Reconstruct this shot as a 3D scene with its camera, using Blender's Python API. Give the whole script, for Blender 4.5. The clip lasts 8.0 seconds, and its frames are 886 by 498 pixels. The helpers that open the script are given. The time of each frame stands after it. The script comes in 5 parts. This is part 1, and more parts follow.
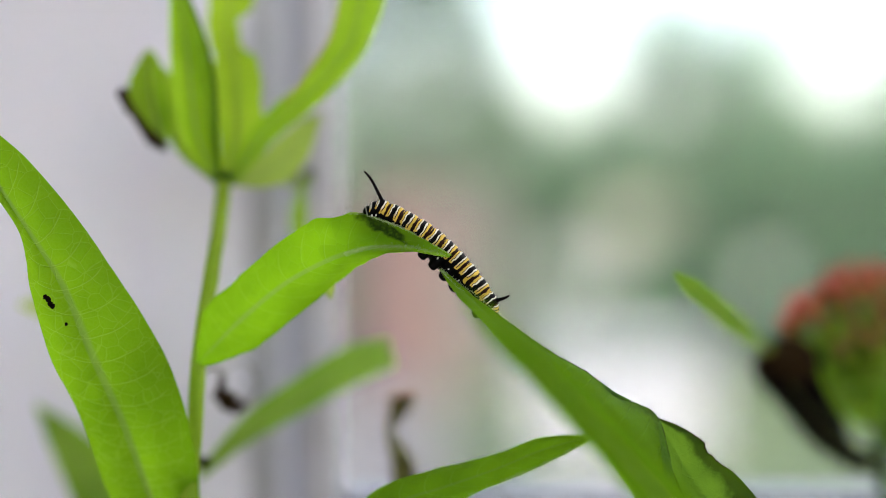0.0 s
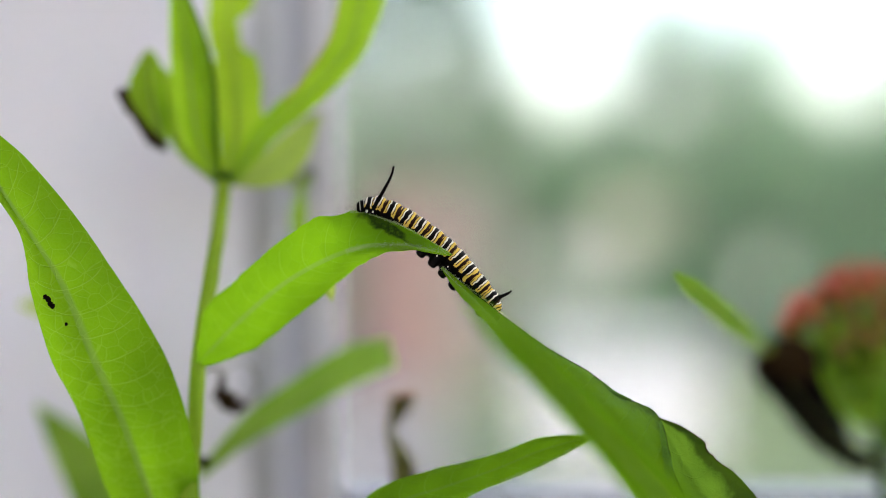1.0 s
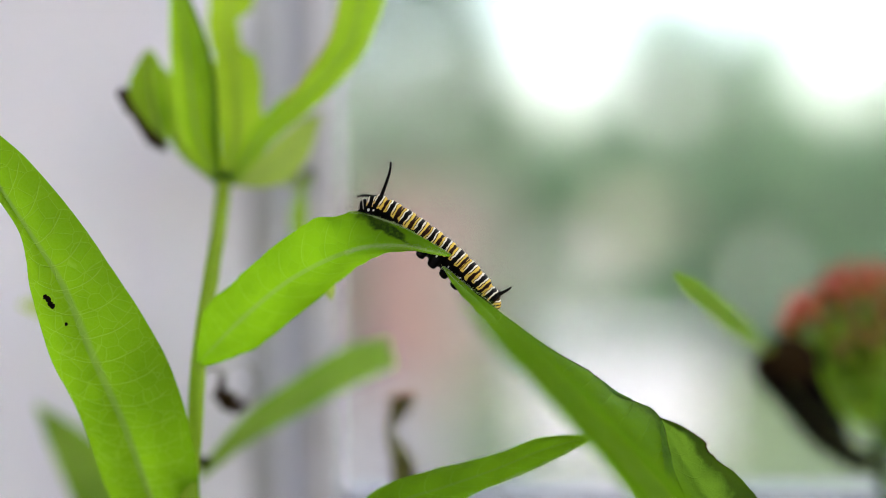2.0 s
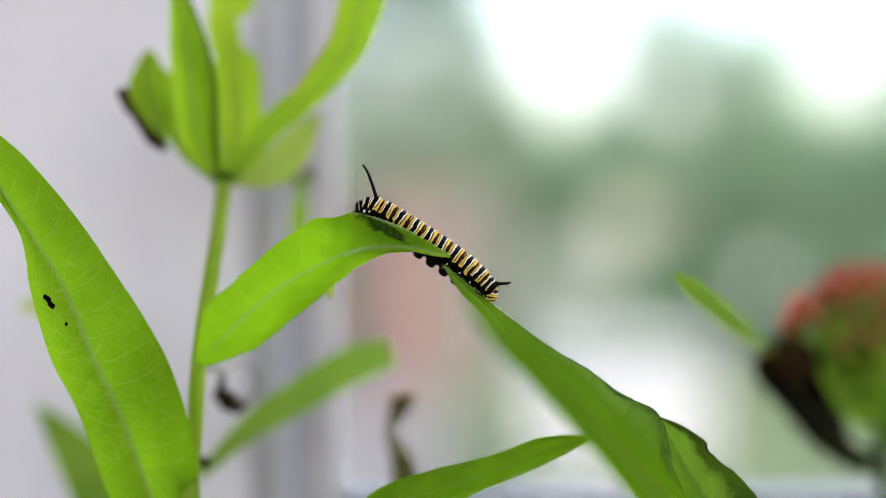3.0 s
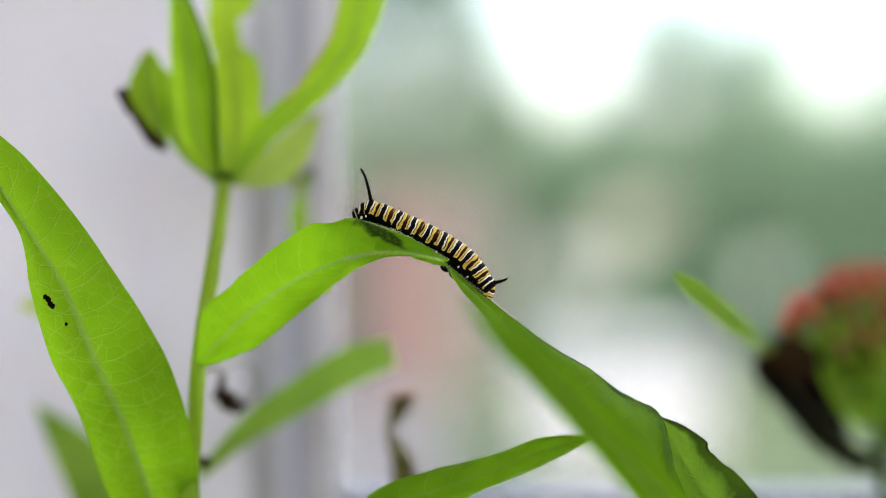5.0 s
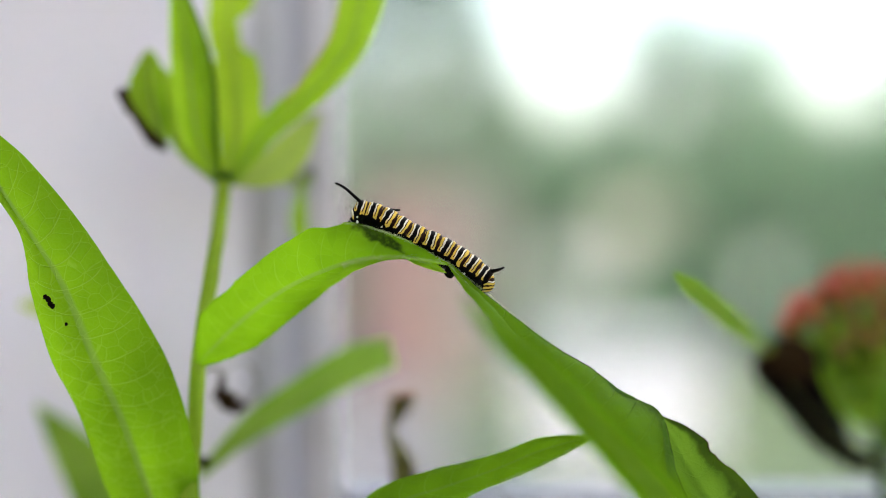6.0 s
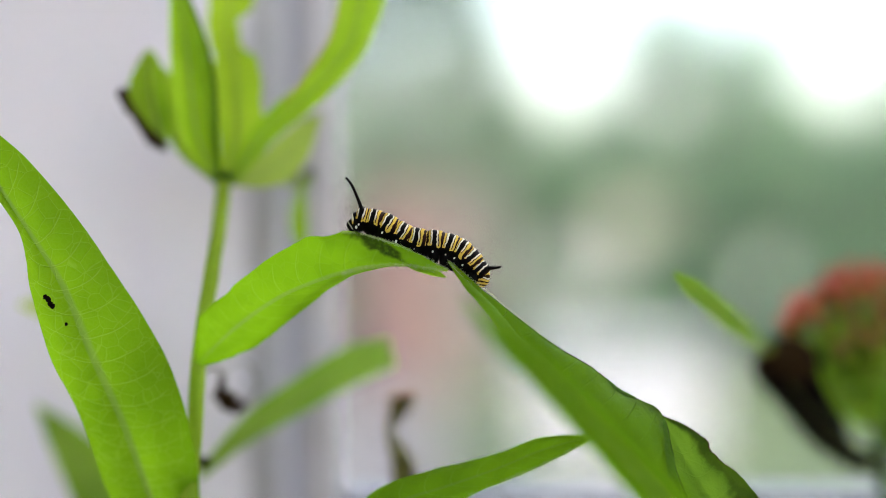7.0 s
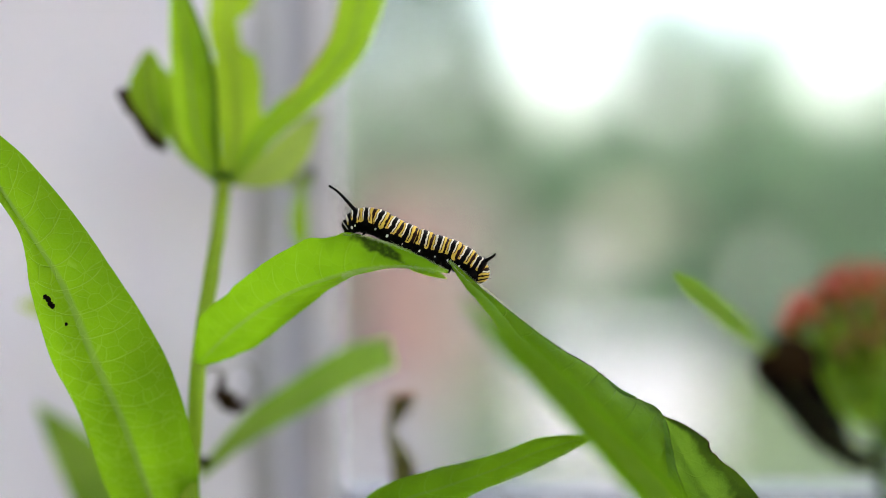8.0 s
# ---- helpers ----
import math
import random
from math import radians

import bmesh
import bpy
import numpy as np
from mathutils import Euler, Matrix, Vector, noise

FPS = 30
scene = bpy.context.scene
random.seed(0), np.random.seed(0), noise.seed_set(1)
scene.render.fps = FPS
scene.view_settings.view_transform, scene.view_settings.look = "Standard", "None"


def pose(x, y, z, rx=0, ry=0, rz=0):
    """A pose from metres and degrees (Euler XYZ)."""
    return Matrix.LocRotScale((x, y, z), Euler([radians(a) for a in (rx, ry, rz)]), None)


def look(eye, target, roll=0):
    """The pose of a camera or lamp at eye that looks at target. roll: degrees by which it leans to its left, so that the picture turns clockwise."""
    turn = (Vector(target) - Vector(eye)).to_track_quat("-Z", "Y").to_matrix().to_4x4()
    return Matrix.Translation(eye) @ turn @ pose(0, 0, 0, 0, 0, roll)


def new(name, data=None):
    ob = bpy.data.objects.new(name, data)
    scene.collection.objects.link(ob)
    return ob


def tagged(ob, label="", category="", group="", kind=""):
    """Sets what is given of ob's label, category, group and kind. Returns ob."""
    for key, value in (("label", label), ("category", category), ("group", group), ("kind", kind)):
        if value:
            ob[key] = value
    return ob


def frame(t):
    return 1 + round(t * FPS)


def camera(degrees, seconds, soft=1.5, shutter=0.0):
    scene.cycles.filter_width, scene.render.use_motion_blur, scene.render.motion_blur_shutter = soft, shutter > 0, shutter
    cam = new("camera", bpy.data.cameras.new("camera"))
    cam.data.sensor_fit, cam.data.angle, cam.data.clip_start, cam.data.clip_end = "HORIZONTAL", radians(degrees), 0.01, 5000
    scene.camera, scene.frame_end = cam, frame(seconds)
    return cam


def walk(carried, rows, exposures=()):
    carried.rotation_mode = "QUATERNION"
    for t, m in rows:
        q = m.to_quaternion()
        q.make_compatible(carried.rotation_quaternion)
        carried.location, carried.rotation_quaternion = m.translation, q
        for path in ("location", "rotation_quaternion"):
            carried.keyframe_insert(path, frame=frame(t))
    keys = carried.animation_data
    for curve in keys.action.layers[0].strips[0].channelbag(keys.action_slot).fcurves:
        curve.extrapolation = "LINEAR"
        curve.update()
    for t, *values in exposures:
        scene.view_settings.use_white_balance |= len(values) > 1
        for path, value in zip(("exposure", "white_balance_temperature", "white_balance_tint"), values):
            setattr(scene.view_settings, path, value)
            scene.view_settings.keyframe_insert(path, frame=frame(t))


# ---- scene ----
cam = camera(24, 8.0, soft=0.6)
cam.data.dof.use_dof = True
cam.data.dof.focus_distance = 0.332
cam.data.dof.aperture_fstop = 5.0
EYE = 1.2  # height of the lens over the indoor floor
STILL = pose(0, 0, EYE, 90, 0, 0)
walk(cam, [(0, STILL), (8, STILL)], exposures=[(0, 3.02, 7000, 12), (1, 3.05, 7000, 12), (2, 3.09, 7000, 12), (4, 3.14, 7000, 12), (8, 3.09, 7000, 12)])

# ---- daylight ----
world = bpy.data.worlds.new("sky")
scene.world = world
world.use_nodes = True
wn = world.node_tree.nodes
sky = wn.new("ShaderNodeTexSky")
sky.sky_type, sky.sun_disc = "NISHITA", False
sky.sun_elevation, sky.sun_rotation = radians(45), radians(117)
sky.air_density, sky.dust_density, sky.ozone_density = 1.0, 3.0, 0.15
wn["Background"].inputs["Strength"].default_value = 0.15
world.node_tree.links.new(sky.outputs[0], wn["Background"].inputs["Color"])

sun = new("sun", bpy.data.lights.new("sun", "SUN"))
sun.data.energy, sun.data.angle, sun.data.color = 0.8, radians(12), (1, 0.95, 0.88)
sun.matrix_world = look((8, -4, 9), (0, 0, 0))


def sky_light(x, y, z, tx, ty, tz, w, h, power):
    """Daylight that comes in through an opening."""
    lamp = new("window_light", bpy.data.lights.new("window_light", "AREA"))
    lamp.data.shape, lamp.data.size, lamp.data.size_y, lamp.data.energy = "RECTANGLE", w, h, power
    lamp.data.color = (0.95, 0.97, 1.0)
    lamp.matrix_world = look((x, y, z), (tx, ty, tz))


sky_light(0.0, -2.30, 1.75, 0, 0.3, 1.2, 2.2, 1.1, 0.4)     # the wide opening behind
sky_light(0.52, 0.60, 1.66, 0.1, 0.2, 1.15, 0.9, 0.36, 1.6)   # the upper half of the window


# ---- materials ----
class Nodes:
    """A small builder of node materials."""

    def __init__(self, name):
        self.mat = bpy.data.materials.new(name)
        self.mat.use_nodes = True
        self.tree = self.mat.node_tree
        self.bsdf = self.tree.nodes["Principled BSDF"]
        self.out = self.tree.nodes["Material Output"]

    def add(self, kind, **values):
        n = self.tree.nodes.new("ShaderNode" + kind)
        for key, value in values.items():
            if key == "op":
                n.operation = value
            elif key == "feature":
                n.feature = value
            elif key == "blend":
                n.blend_type = value
            else:
                self.put(n.inputs[int(key[1:]) if key[0] == "i" and key[1:].isdigit() else key.replace("_", " ")], value)
        return n

    def put(self, socket, value):
        if hasattr(value, "links"):
            self.tree.links.new(value, socket)
        else:
            socket.default_value = (*value, 1) if isinstance(value, tuple) and len(value) == 3 and socket.type == "RGBA" else value

    def math(self, op, a, b=0.0, c=0.0):
        return self.add("Math", op=op, i0=a, i1=b, i2=c).outputs[0]

    def mix(self, f, a, b, blend="MIX"):
        return self.add("MixRGB", blend=blend, i0=f, i1=a, i2=b).outputs[0]

    def noise(self, scale, detail=3.0, vec=None, rough=0.55):
        n = self.add("TexNoise", Scale=scale, Detail=detail, Roughness=rough)
        if vec is not None:
            self.put(n.inputs["Vector"], vec)
        return n.outputs["Fac"]

    def ramp(self, f, *stops):
        n = self.add("ValToRGB", i0=f)
        e = n.color_ramp.elements
        for i, (at, col) in enumerate(stops):
            p = e[i] if i < 2 else e.new(at)
            p.position, p.color = at, ((*col, 1) if isinstance(col, tuple) else (col, col, col, 1))
        return n.outputs[0]

    def step(self, f, a, b):
        """0 below a, 1 above b."""
        n = self.add("MapRange")
        n.interpolation_type = "SMOOTHSTEP"
        for i, value in enumerate((f, a, b, 0.0, 1.0)):
            self.put(n.inputs[i], value)
        return n.outputs[0]

    def coords(self, kind="Object"):
        return self.tree.nodes.new("ShaderNodeTexCoord").outputs[kind]

    def xyz(self, vec):
        return self.add("SeparateXYZ", i0=vec).outputs

    def bump(self, height, distance, strength=0.6, target=None):
        n = self.add("Bump", Strength=strength, Distance=distance, Height=height)
        self.put((target or self.bsdf).inputs["Normal"], n.outputs[0])
        return n.outputs[0]

    def base(self, colour, rough=0.5, spec=0.5, metal=0.0):
        self.put(self.bsdf.inputs["Base Color"], colour)
        self.put(self.bsdf.inputs["Roughness"], rough)
        self.bsdf.inputs["Specular IOR Level"].default_value = spec
        self.bsdf.inputs["Metallic"].default_value = metal
        return self


def leaf_material(name, dark, light, through_col, glow=0.5, veins=1.0, body_shadow=0.0, web=0.3, relief=0.0002, ribbed=1.0, dark_margin=0.0):
    """A leaf blade that lets light through, with side veins and a fine net between them."""
    m = Nodes(name)
    uv = m.xyz(m.coords("UV"))
    ob = m.coords("Object")
    wob = m.noise(220, 3, ob)
    across = m.math("ABSOLUTE", uv[0])
    along = m.math("ADD", uv[1], m.math("MULTIPLY", wob, 0.05))
    # side veins sweep towards the tip and loop near the margin
    lane = m.math("SUBTRACT", m.math("MULTIPLY", along, 2.3), m.math("MULTIPLY", m.math("POWER", across, 1.5), 0.95))
    vein = m.math("SUBTRACT", 1.0, m.step(m.math("PINGPONG", lane, 0.5), 0.0, 0.045))
    vein = m.math("MULTIPLY", vein, m.math("SUBTRACT", 1.0, m.step(across, 0.72, 0.95)))
    warp = m.add("TexNoise", Scale=260.0, Detail=2.0, Vector=ob).outputs["Color"]
    bent = m.add("VectorMath", op="MULTIPLY_ADD", i0=warp, i1=(0.0011, 0.0011, 0.0011), i2=ob).outputs[0]
    net = m.add("TexVoronoi", feature="DISTANCE_TO_EDGE", Scale=390.0, Vector=bent).outputs["Distance"]
    net = m.math("SUBTRACT", 1.0, m.step(net, 0.0, 0.055))
    fine_net = m.add("TexVoronoi", feature="DISTANCE_TO_EDGE", Scale=1250.0, Vector=bent).outputs["Distance"]
    fine_net = m.math("SUBTRACT", 1.0, m.step(fine_net, 0.0, 0.2))
    lines = m.math("MAXIMUM", vein, m.math("MULTIPLY", m.math("MAXIMUM", net, m.math("MULTIPLY", fine_net, 0.2)), web))
    rib = m.math("MULTIPLY", m.math("SUBTRACT", 1.0, m.step(across, 0.035, 0.11)), ribbed)
    lines = m.math("MULTIPLY", lines, veins)
    cell = m.add("TexVoronoi", Scale=390.0, Vector=bent).outputs["Color"]
    patch = m.ramp(m.noise(70, 4, ob), (0.32, 0.0), (0.7, 1.0))
    col = m.mix(patch, dark, light)
    fine = m.noise(2600, 2, ob)
    col = m.mix(m.math("MULTIPLY", fine, 0.25), col, dark)
    col = m.mix(m.math("MULTIPLY", lines, 0.42), col, tuple(min(1, c * 1.5 + 0.05) for c in light))
    col = m.mix(m.math("MULTIPLY", rib, 0.32), col, (0.20, 0.27, 0.10))
    thr = m.mix(m.math("MULTIPLY", lines, 0.36), m.mix(patch, tuple(c * 0.8 for c in through_col), through_col), (0.55, 0.80, 0.14))
    thr = m.mix(m.math("MULTIPLY", m.xyz(cell)[0], 0.25), thr, tuple(c * 0.6 for c in through_col))
    thr = m.mix(m.math("MULTIPLY", rib, 0.40), thr, (0.26, 0.36, 0.10))
    if body_shadow:
        # the caterpillar's shadow through the blade, painted as a mottled patch beside the rib
        sx = m.math("ABSOLUTE", m.math("SUBTRACT", m.math("SUBTRACT", uv[1], body_shadow), m.math("MULTIPLY", m.math("ADD", uv[0], 0.62), 0.62)))
        s = m.math("ADD", m.math("MULTIPLY", sx, 1.9), m.math("MULTIPLY", m.noise(420, 4, ob), 1.25))
        s = m.math("ADD", s, m.math("MULTIPLY", m.math("ABSOLUTE", m.math("ADD", uv[0], 0.66)), 0.75))
        s = m.math("MULTIPLY", m.math("SUBTRACT", 1.0, m.step(s, 0.84, 1.2)), m.step(m.noise(1500, 3, ob), -0.1, 0.6))
        col = m.mix(m.math("MULTIPLY", s, 0.9), col, (0.02, 0.035, 0.006))
        thr = m.mix(m.math("MULTIPLY", s, 0.92), thr, (0.025, 0.05, 0.004))
    if dark_margin:
        # a darker strip of uneven width along one margin
        reach = m.math("ADD", m.math("MULTIPLY", m.noise(160, 4, ob), dark_margin), m.math("MULTIPLY", m.noise(900, 3, ob), 0.25))
        s = m.step(m.math("SUBTRACT", uv[0], m.math("SUBTRACT", 1.12, reach)), -0.16, 0.16)
        col = m.mix(m.math("MULTIPLY", s, 0.85), col, (0.022, 0.045, 0.005))
        thr = m.mix(m.math("MULTIPLY", s, 0.85), thr, (0.045, 0.085, 0.006))
    m.base(col, m.math("ADD", 0.55, m.math("MULTIPLY", fine, 0.2)), 0.06)
    h = m.math("ADD", m.math("MULTIPLY", lines, -1.0), m.math("ADD", m.math("MULTIPLY", m.noise(500, 3, ob), 0.6), m.math("MULTIPLY", fine, 0.12)))
    nor = m.bump(h, relief, 0.8)
    tr = m.add("BsdfTranslucent", Color=thr, Normal=nor)
    mixed = m.add("MixShader", i0=glow, i1=m.bsdf.outputs[0], i2=tr.outputs[0])
    m.put(m.out.inputs["Surface"], mixed.outputs[0])
    return m.mat


def plain(name, colour, rough=0.5, grain=300.0, vary=0.25, relief=0.0002, spec=0.4, metal=0.0):
    """Paint, plaster, bark: a colour with stains at two scales and a fine relief."""
    m = Nodes(name)
    ob = m.coords("Object")
    n1, n2 = m.noise(grain, 4, ob), m.noise(grain * 0.06, 3, ob)
    col = m.mix(m.math("MULTIPLY", n1, vary), colour, tuple(c * 0.55 for c in colour))
    col = m.mix(m.math("MULTIPLY", n2, vary), col, tuple(c * 0.7 for c in colour))
    m.base(col, m.math("ADD", rough - 0.08, m.math("MULTIPLY", n1, 0.16)), spec, metal)
    m.bump(n1, relief, 0.5)
    return m.mat


LEAF = leaf_material("leaf_green", (0.06, 0.155, 0.004), (0.12, 0.265, 0.007), (0.34, 0.70, 0.014), 0.55, web=0.6, relief=0.00010)
LEAF_PLAIN = leaf_material("leaf_green_smooth", (0.06, 0.155, 0.004), (0.115, 0.25, 0.007), (0.31, 0.64, 0.014), 0.54, 0.4, web=0.15, relief=0.00018, ribbed=0.5)
LEAF_SOFT = leaf_material("leaf_soft_green", (0.07, 0.19, 0.015), (0.26, 0.40, 0.06), (0.48, 0.80, 0.09), 0.52, 0.3, web=0.1, ribbed=0.4)
LEAF_SHADOWED = leaf_material("leaf_green_shadowed", (0.06, 0.155, 0.004), (0.115, 0.255, 0.006), (0.33, 0.68, 0.014), 0.55, 0.5, body_shadow=4.58, web=0.3, relief=0.00012)
LEAF_THICK = leaf_material("leaf_thick", (0.045, 0.13, 0.002), (0.085, 0.20, 0.003), (0.27, 0.52, 0.005), 0.46, 0.5, web=0.3, relief=0.0004, dark_margin=0.18)
LEAF_NEAR = leaf_material("leaf_mid_green", (0.032, 0.10, 0.002), (0.052, 0.135, 0.003), (0.17, 0.36, 0.005), 0.42, 0.5)
LEAF_MOTTLED = leaf_material("leaf_mottled", (0.045, 0.115, 0.008), (0.10, 0.19, 0.02), (0.20, 0.38, 0.025), 0.42, 0.12, web=0.35, relief=0.0005, ribbed=0.0, dark_margin=0.85)
# dark leaf green that also carries the shade put on seams and folds
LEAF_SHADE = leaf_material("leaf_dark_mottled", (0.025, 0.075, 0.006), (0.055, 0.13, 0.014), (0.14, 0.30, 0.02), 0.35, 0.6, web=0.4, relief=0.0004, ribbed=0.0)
# darker green with the shadow of the fold put into it
LEAF_FOLD_SHADE = leaf_material("leaf_fold_shade", (0.03, 0.085, 0.005), (0.07, 0.15, 0.012), (0.19, 0.40, 0.018), 0.42, 0.6, web=0.5, relief=0.0004, ribbed=0.0)
LEAF_YOUNG = leaf_material("leaf_young", (0.13, 0.28, 0.010), (0.20, 0.37, 0.02), (0.50, 0.80, 0.04), 0.55, 0.5)
LEAF_BRIGHT = leaf_material("leaf_young_bright", (0.20, 0.37, 0.015), (0.26, 0.44, 0.025), (0.60, 0.88, 0.05), 0.58, 0.5)
LEAF_SMALL = leaf_material("leaf_small_pale", (0.08, 0.20, 0.015), (0.18, 0.31, 0.045), (0.36, 0.64, 0.05), 0.5, 0.4, web=0.2, ribbed=0.4)
LEAF_TIP = leaf_material("leaf_tip_green", (0.11, 0.23, 0.014), (0.16, 0.29, 0.02), (0.40, 0.66, 0.035), 0.5, 0.5)
LEAF_PALE = leaf_material("leaf_pale", (0.20, 0.32, 0.05), (0.30, 0.42, 0.08), (0.64, 0.82, 0.14), 0.6, 0.3)
RIB = leaf_material("leaf_rib", (0.26, 0.38, 0.09), (0.30, 0.42, 0.10), (0.62, 0.78, 0.18), 0.55, 0.0)
STEM = leaf_material("stem_green", (0.21, 0.33, 0.03), (0.30, 0.44, 0.06), (0.58, 0.78, 0.10), 0.48, 0.0, ribbed=0.0)
DRY = plain("dry_leaf", (0.05, 0.034, 0.014), 0.8, 500, 0.6, 0.0004, 0.08)
DRY_OLIVE = plain("dry_leaf_olive", (0.085, 0.072, 0.02), 0.8, 500, 0.5, 0.0004, 0.08)
DARK_DRY = plain("dead_leaf_dark", (0.005, 0.0028, 0.0018), 0.85, 500, 0.5, 0.0004, 0.05)
DRY_DARK = plain("dead_leaf_brown", (0.024, 0.013, 0.004), 0.85, 500, 0.5, 0.0004, 0.05)
YELLOWED = plain("yellowed_leaf_edge", (0.52, 0.42, 0.11), 0.7, 500, 0.4, 0.0003, 0.1)
HAIR = plain("plant_hair", (0.42, 0.52, 0.25), 0.6, 900, 0.1)


def bud_material(name, *stops):
    m = Nodes(name)
    g = m.xyz(m.coords("Generated"))
    n = m.noise(300, 3, m.coords())
    h = m.math("ADD", g[2], m.math("MULTIPLY", m.math("SUBTRACT", n, 0.5), 0.3))
    m.base(m.ramp(h, *stops), 0.55, 0.2)
    m.bump(n, 0.0003)
    return m.mat


BUD = bud_material("flower_bud", (0.12, (0.12, 0.20, 0.03)), (0.42, (0.17, 0.11, 0.012)), (0.68, (0.36, 0.05, 0.022)), (1.0, (0.42, 0.08, 0.05)))
BUD_UNRIPE = bud_material("unripe_bud", (0.1, (0.10, 0.12, 0.006)), (0.5, (0.13, 0.11, 0.012)), (0.8, (0.18, 0.09, 0.02)), (1.0, (0.28, 0.12, 0.045)))


def skin_material(name, kind):
    """Banded caterpillar skin. Raised white and yellow arms hang down each ring from the back and end in rounded, joined tips on a black flank."""
    m = Nodes(name)
    ob = m.coords("Object")
    p = m.add("VectorMath", op="MULTIPLY", i0=ob, i1=(1000.0, 1000.0, 1000.0)).outputs[0]
    rnd = m.tree.nodes.new("ShaderNodeObjectInfo").outputs["Random"]
    warp = m.add("TexNoise", Scale=0.62, Detail=2.0)
    warp.noise_dimensions = "4D"
    m.put(warp.inputs["Vector"], p)
    m.put(warp.inputs["W"], m.math("MULTIPLY", rnd, 20))
    wx, wa, wc = m.xyz(m.add("VectorMath", op="SUBTRACT", i0=warp.outputs["Color"], i1=(0.5, 0.5, 0.5)).outputs[0])
    fine = m.noise(1800, 2, ob)
    curl = m.add("TexNoise", Scale=1.5, Detail=1.0)
    curl.noise_dimensions = "4D"
    m.put(curl.inputs["Vector"], p)
    m.put(curl.inputs["W"], m.math("MULTIPLY", rnd, 31))
    cx, ca, _ = m.xyz(m.add("VectorMath", op="SUBTRACT", i0=curl.outputs["Color"], i1=(0.5, 0.5, 0.5)).outputs[0])
    c = m.xyz(p)
    x = m.math("ADD", m.math("MULTIPLY", cx, 0.30), m.math("ADD", c[0], m.math("ADD", m.math("MULTIPLY", wx, 0.75), m.math("MULTIPLY", m.math("SUBTRACT", fine, 0.5), 0.08))))
    # the way round the body from the ridge of the back, in millimetres
    a = m.math("MULTIPLY", m.math("ARCTAN2", m.math("ABSOLUTE", c[1]), c[2]), 2.2)
    a = m.math("ADD", a, m.math("ADD", m.math("MULTIPLY", wa, 1.6), m.math("SUBTRACT", m.math("MULTIPLY", ca, 0.9), 0.15)))
    black, brown, white, yellow = (0.0012, 0.001, 0.001), (0.021, 0.0075, 0.0035), (0.66, 0.64, 0.56), (0.60, 0.42, 0.07)
    col = m.mix(m.step(a, 2.6, 4.2), brown, black)
    relief = None

    def arm(xc, half, low, slant=0.0, flare=0.0):
        """1 inside an arm that hangs to low and ends round."""
        dx = m.math("ABSOLUTE", m.math("SUBTRACT", m.math("SUBTRACT", x, xc), m.math("MULTIPLY", a, slant)))
        dx = m.math("SUBTRACT", dx, m.math("MULTIPLY", m.math("MAXIMUM", m.math("SUBTRACT", 2.6, a), 0.0), flare))
        over = m.math("MAXIMUM", m.math("SUBTRACT", a, low), 0.0)
        d = m.math("SQRT", m.math("ADD", m.math("POWER", m.math("MAXIMUM", dx, 0.0), 2.0), m.math("POWER", over, 2.0)))
        return m.math("SUBTRACT", 1.0, m.step(d, half - 0.045, half + 0.045))

    def bar(x0, x1, at, half):
        """1 inside a short bar round the foot of two arms."""
        mid, reach = (x0 + x1) / 2, (x1 - x0) / 2
        dx = m.math("MAXIMUM", m.math("SUBTRACT", m.math("ABSOLUTE", m.math("SUBTRACT", x, mid)), reach), 0.0)
        d = m.math("SQRT", m.math("ADD", m.math("POWER", dx, 2.0), m.math("POWER", m.math("SUBTRACT", a, at), 2.0)))
        return m.math("SUBTRACT", 1.0, m.step(d, half - 0.05, half + 0.05))

    if kind in ("body", "front", "rear"):
        if kind != "front":
            x = m.add("Math", op="WRAP", i0=m.math("MULTIPLY", x, 1.07), i1=1.325, i2=-1.325).outputs[0]
        pale = m.mix(m.step(m.math("ADD", a, m.math("MULTIPLY", wc, 2.0)), 2.6, 3.5), white, yellow)
        for f, tint in ((arm(-0.77, 0.14, 3.3, 0.01), pale), (arm(-1.13, 0.14, 3.6, 0.0, 0.012), yellow), (bar(-1.12, -0.84, 3.5, 0.17), yellow),
                        (arm(0.19, 0.14, 3.4, -0.01), pale), (arm(0.68, 0.17, 3.6, -0.02, 0.05), yellow), (bar(0.24, 0.62, 3.75, 0.2), yellow)):
            col = m.mix(f, col, tint)
            relief = f if relief is None else m.math("MAXIMUM", relief, f)
        col = m.mix(m.math("MULTIPLY", m.step(x, -0.66, -0.60), m.math("SUBTRACT", 1.0, m.step(x, 0.03, 0.08))), col, black)
        if kind == "rear":  # a black saddle round the tentacles
            col = m.mix(m.math("MULTIPLY", m.step(x, 0.36, 0.42), m.math("SUBTRACT", 1.0, m.step(x, 1.0, 1.06))), col, black)
    elif kind == "tail":
        for f, tint in ((arm(-1.25, 0.12, 2.6), white), (arm(-0.95, 0.16, 3.2), yellow), (arm(-0.15, 0.13, 3.0), white), (arm(0.2, 0.15, 3.5), yellow), (arm(0.75, 0.18, 3.9), yellow), (arm(1.3, 0.14, 4.2), yellow)):
            col = m.mix(f, col, tint)
            relief = f if relief is None else m.math("MAXIMUM", relief, f)
    else:  # head capsule: pale arcs on black
        g = m.xyz(m.coords("Generated"))
        arc = m.math("PINGPONG", m.math("ADD", m.math("MULTIPLY", g[0], 1.0), m.math("MULTIPLY", g[2], 0.25)), 0.17)
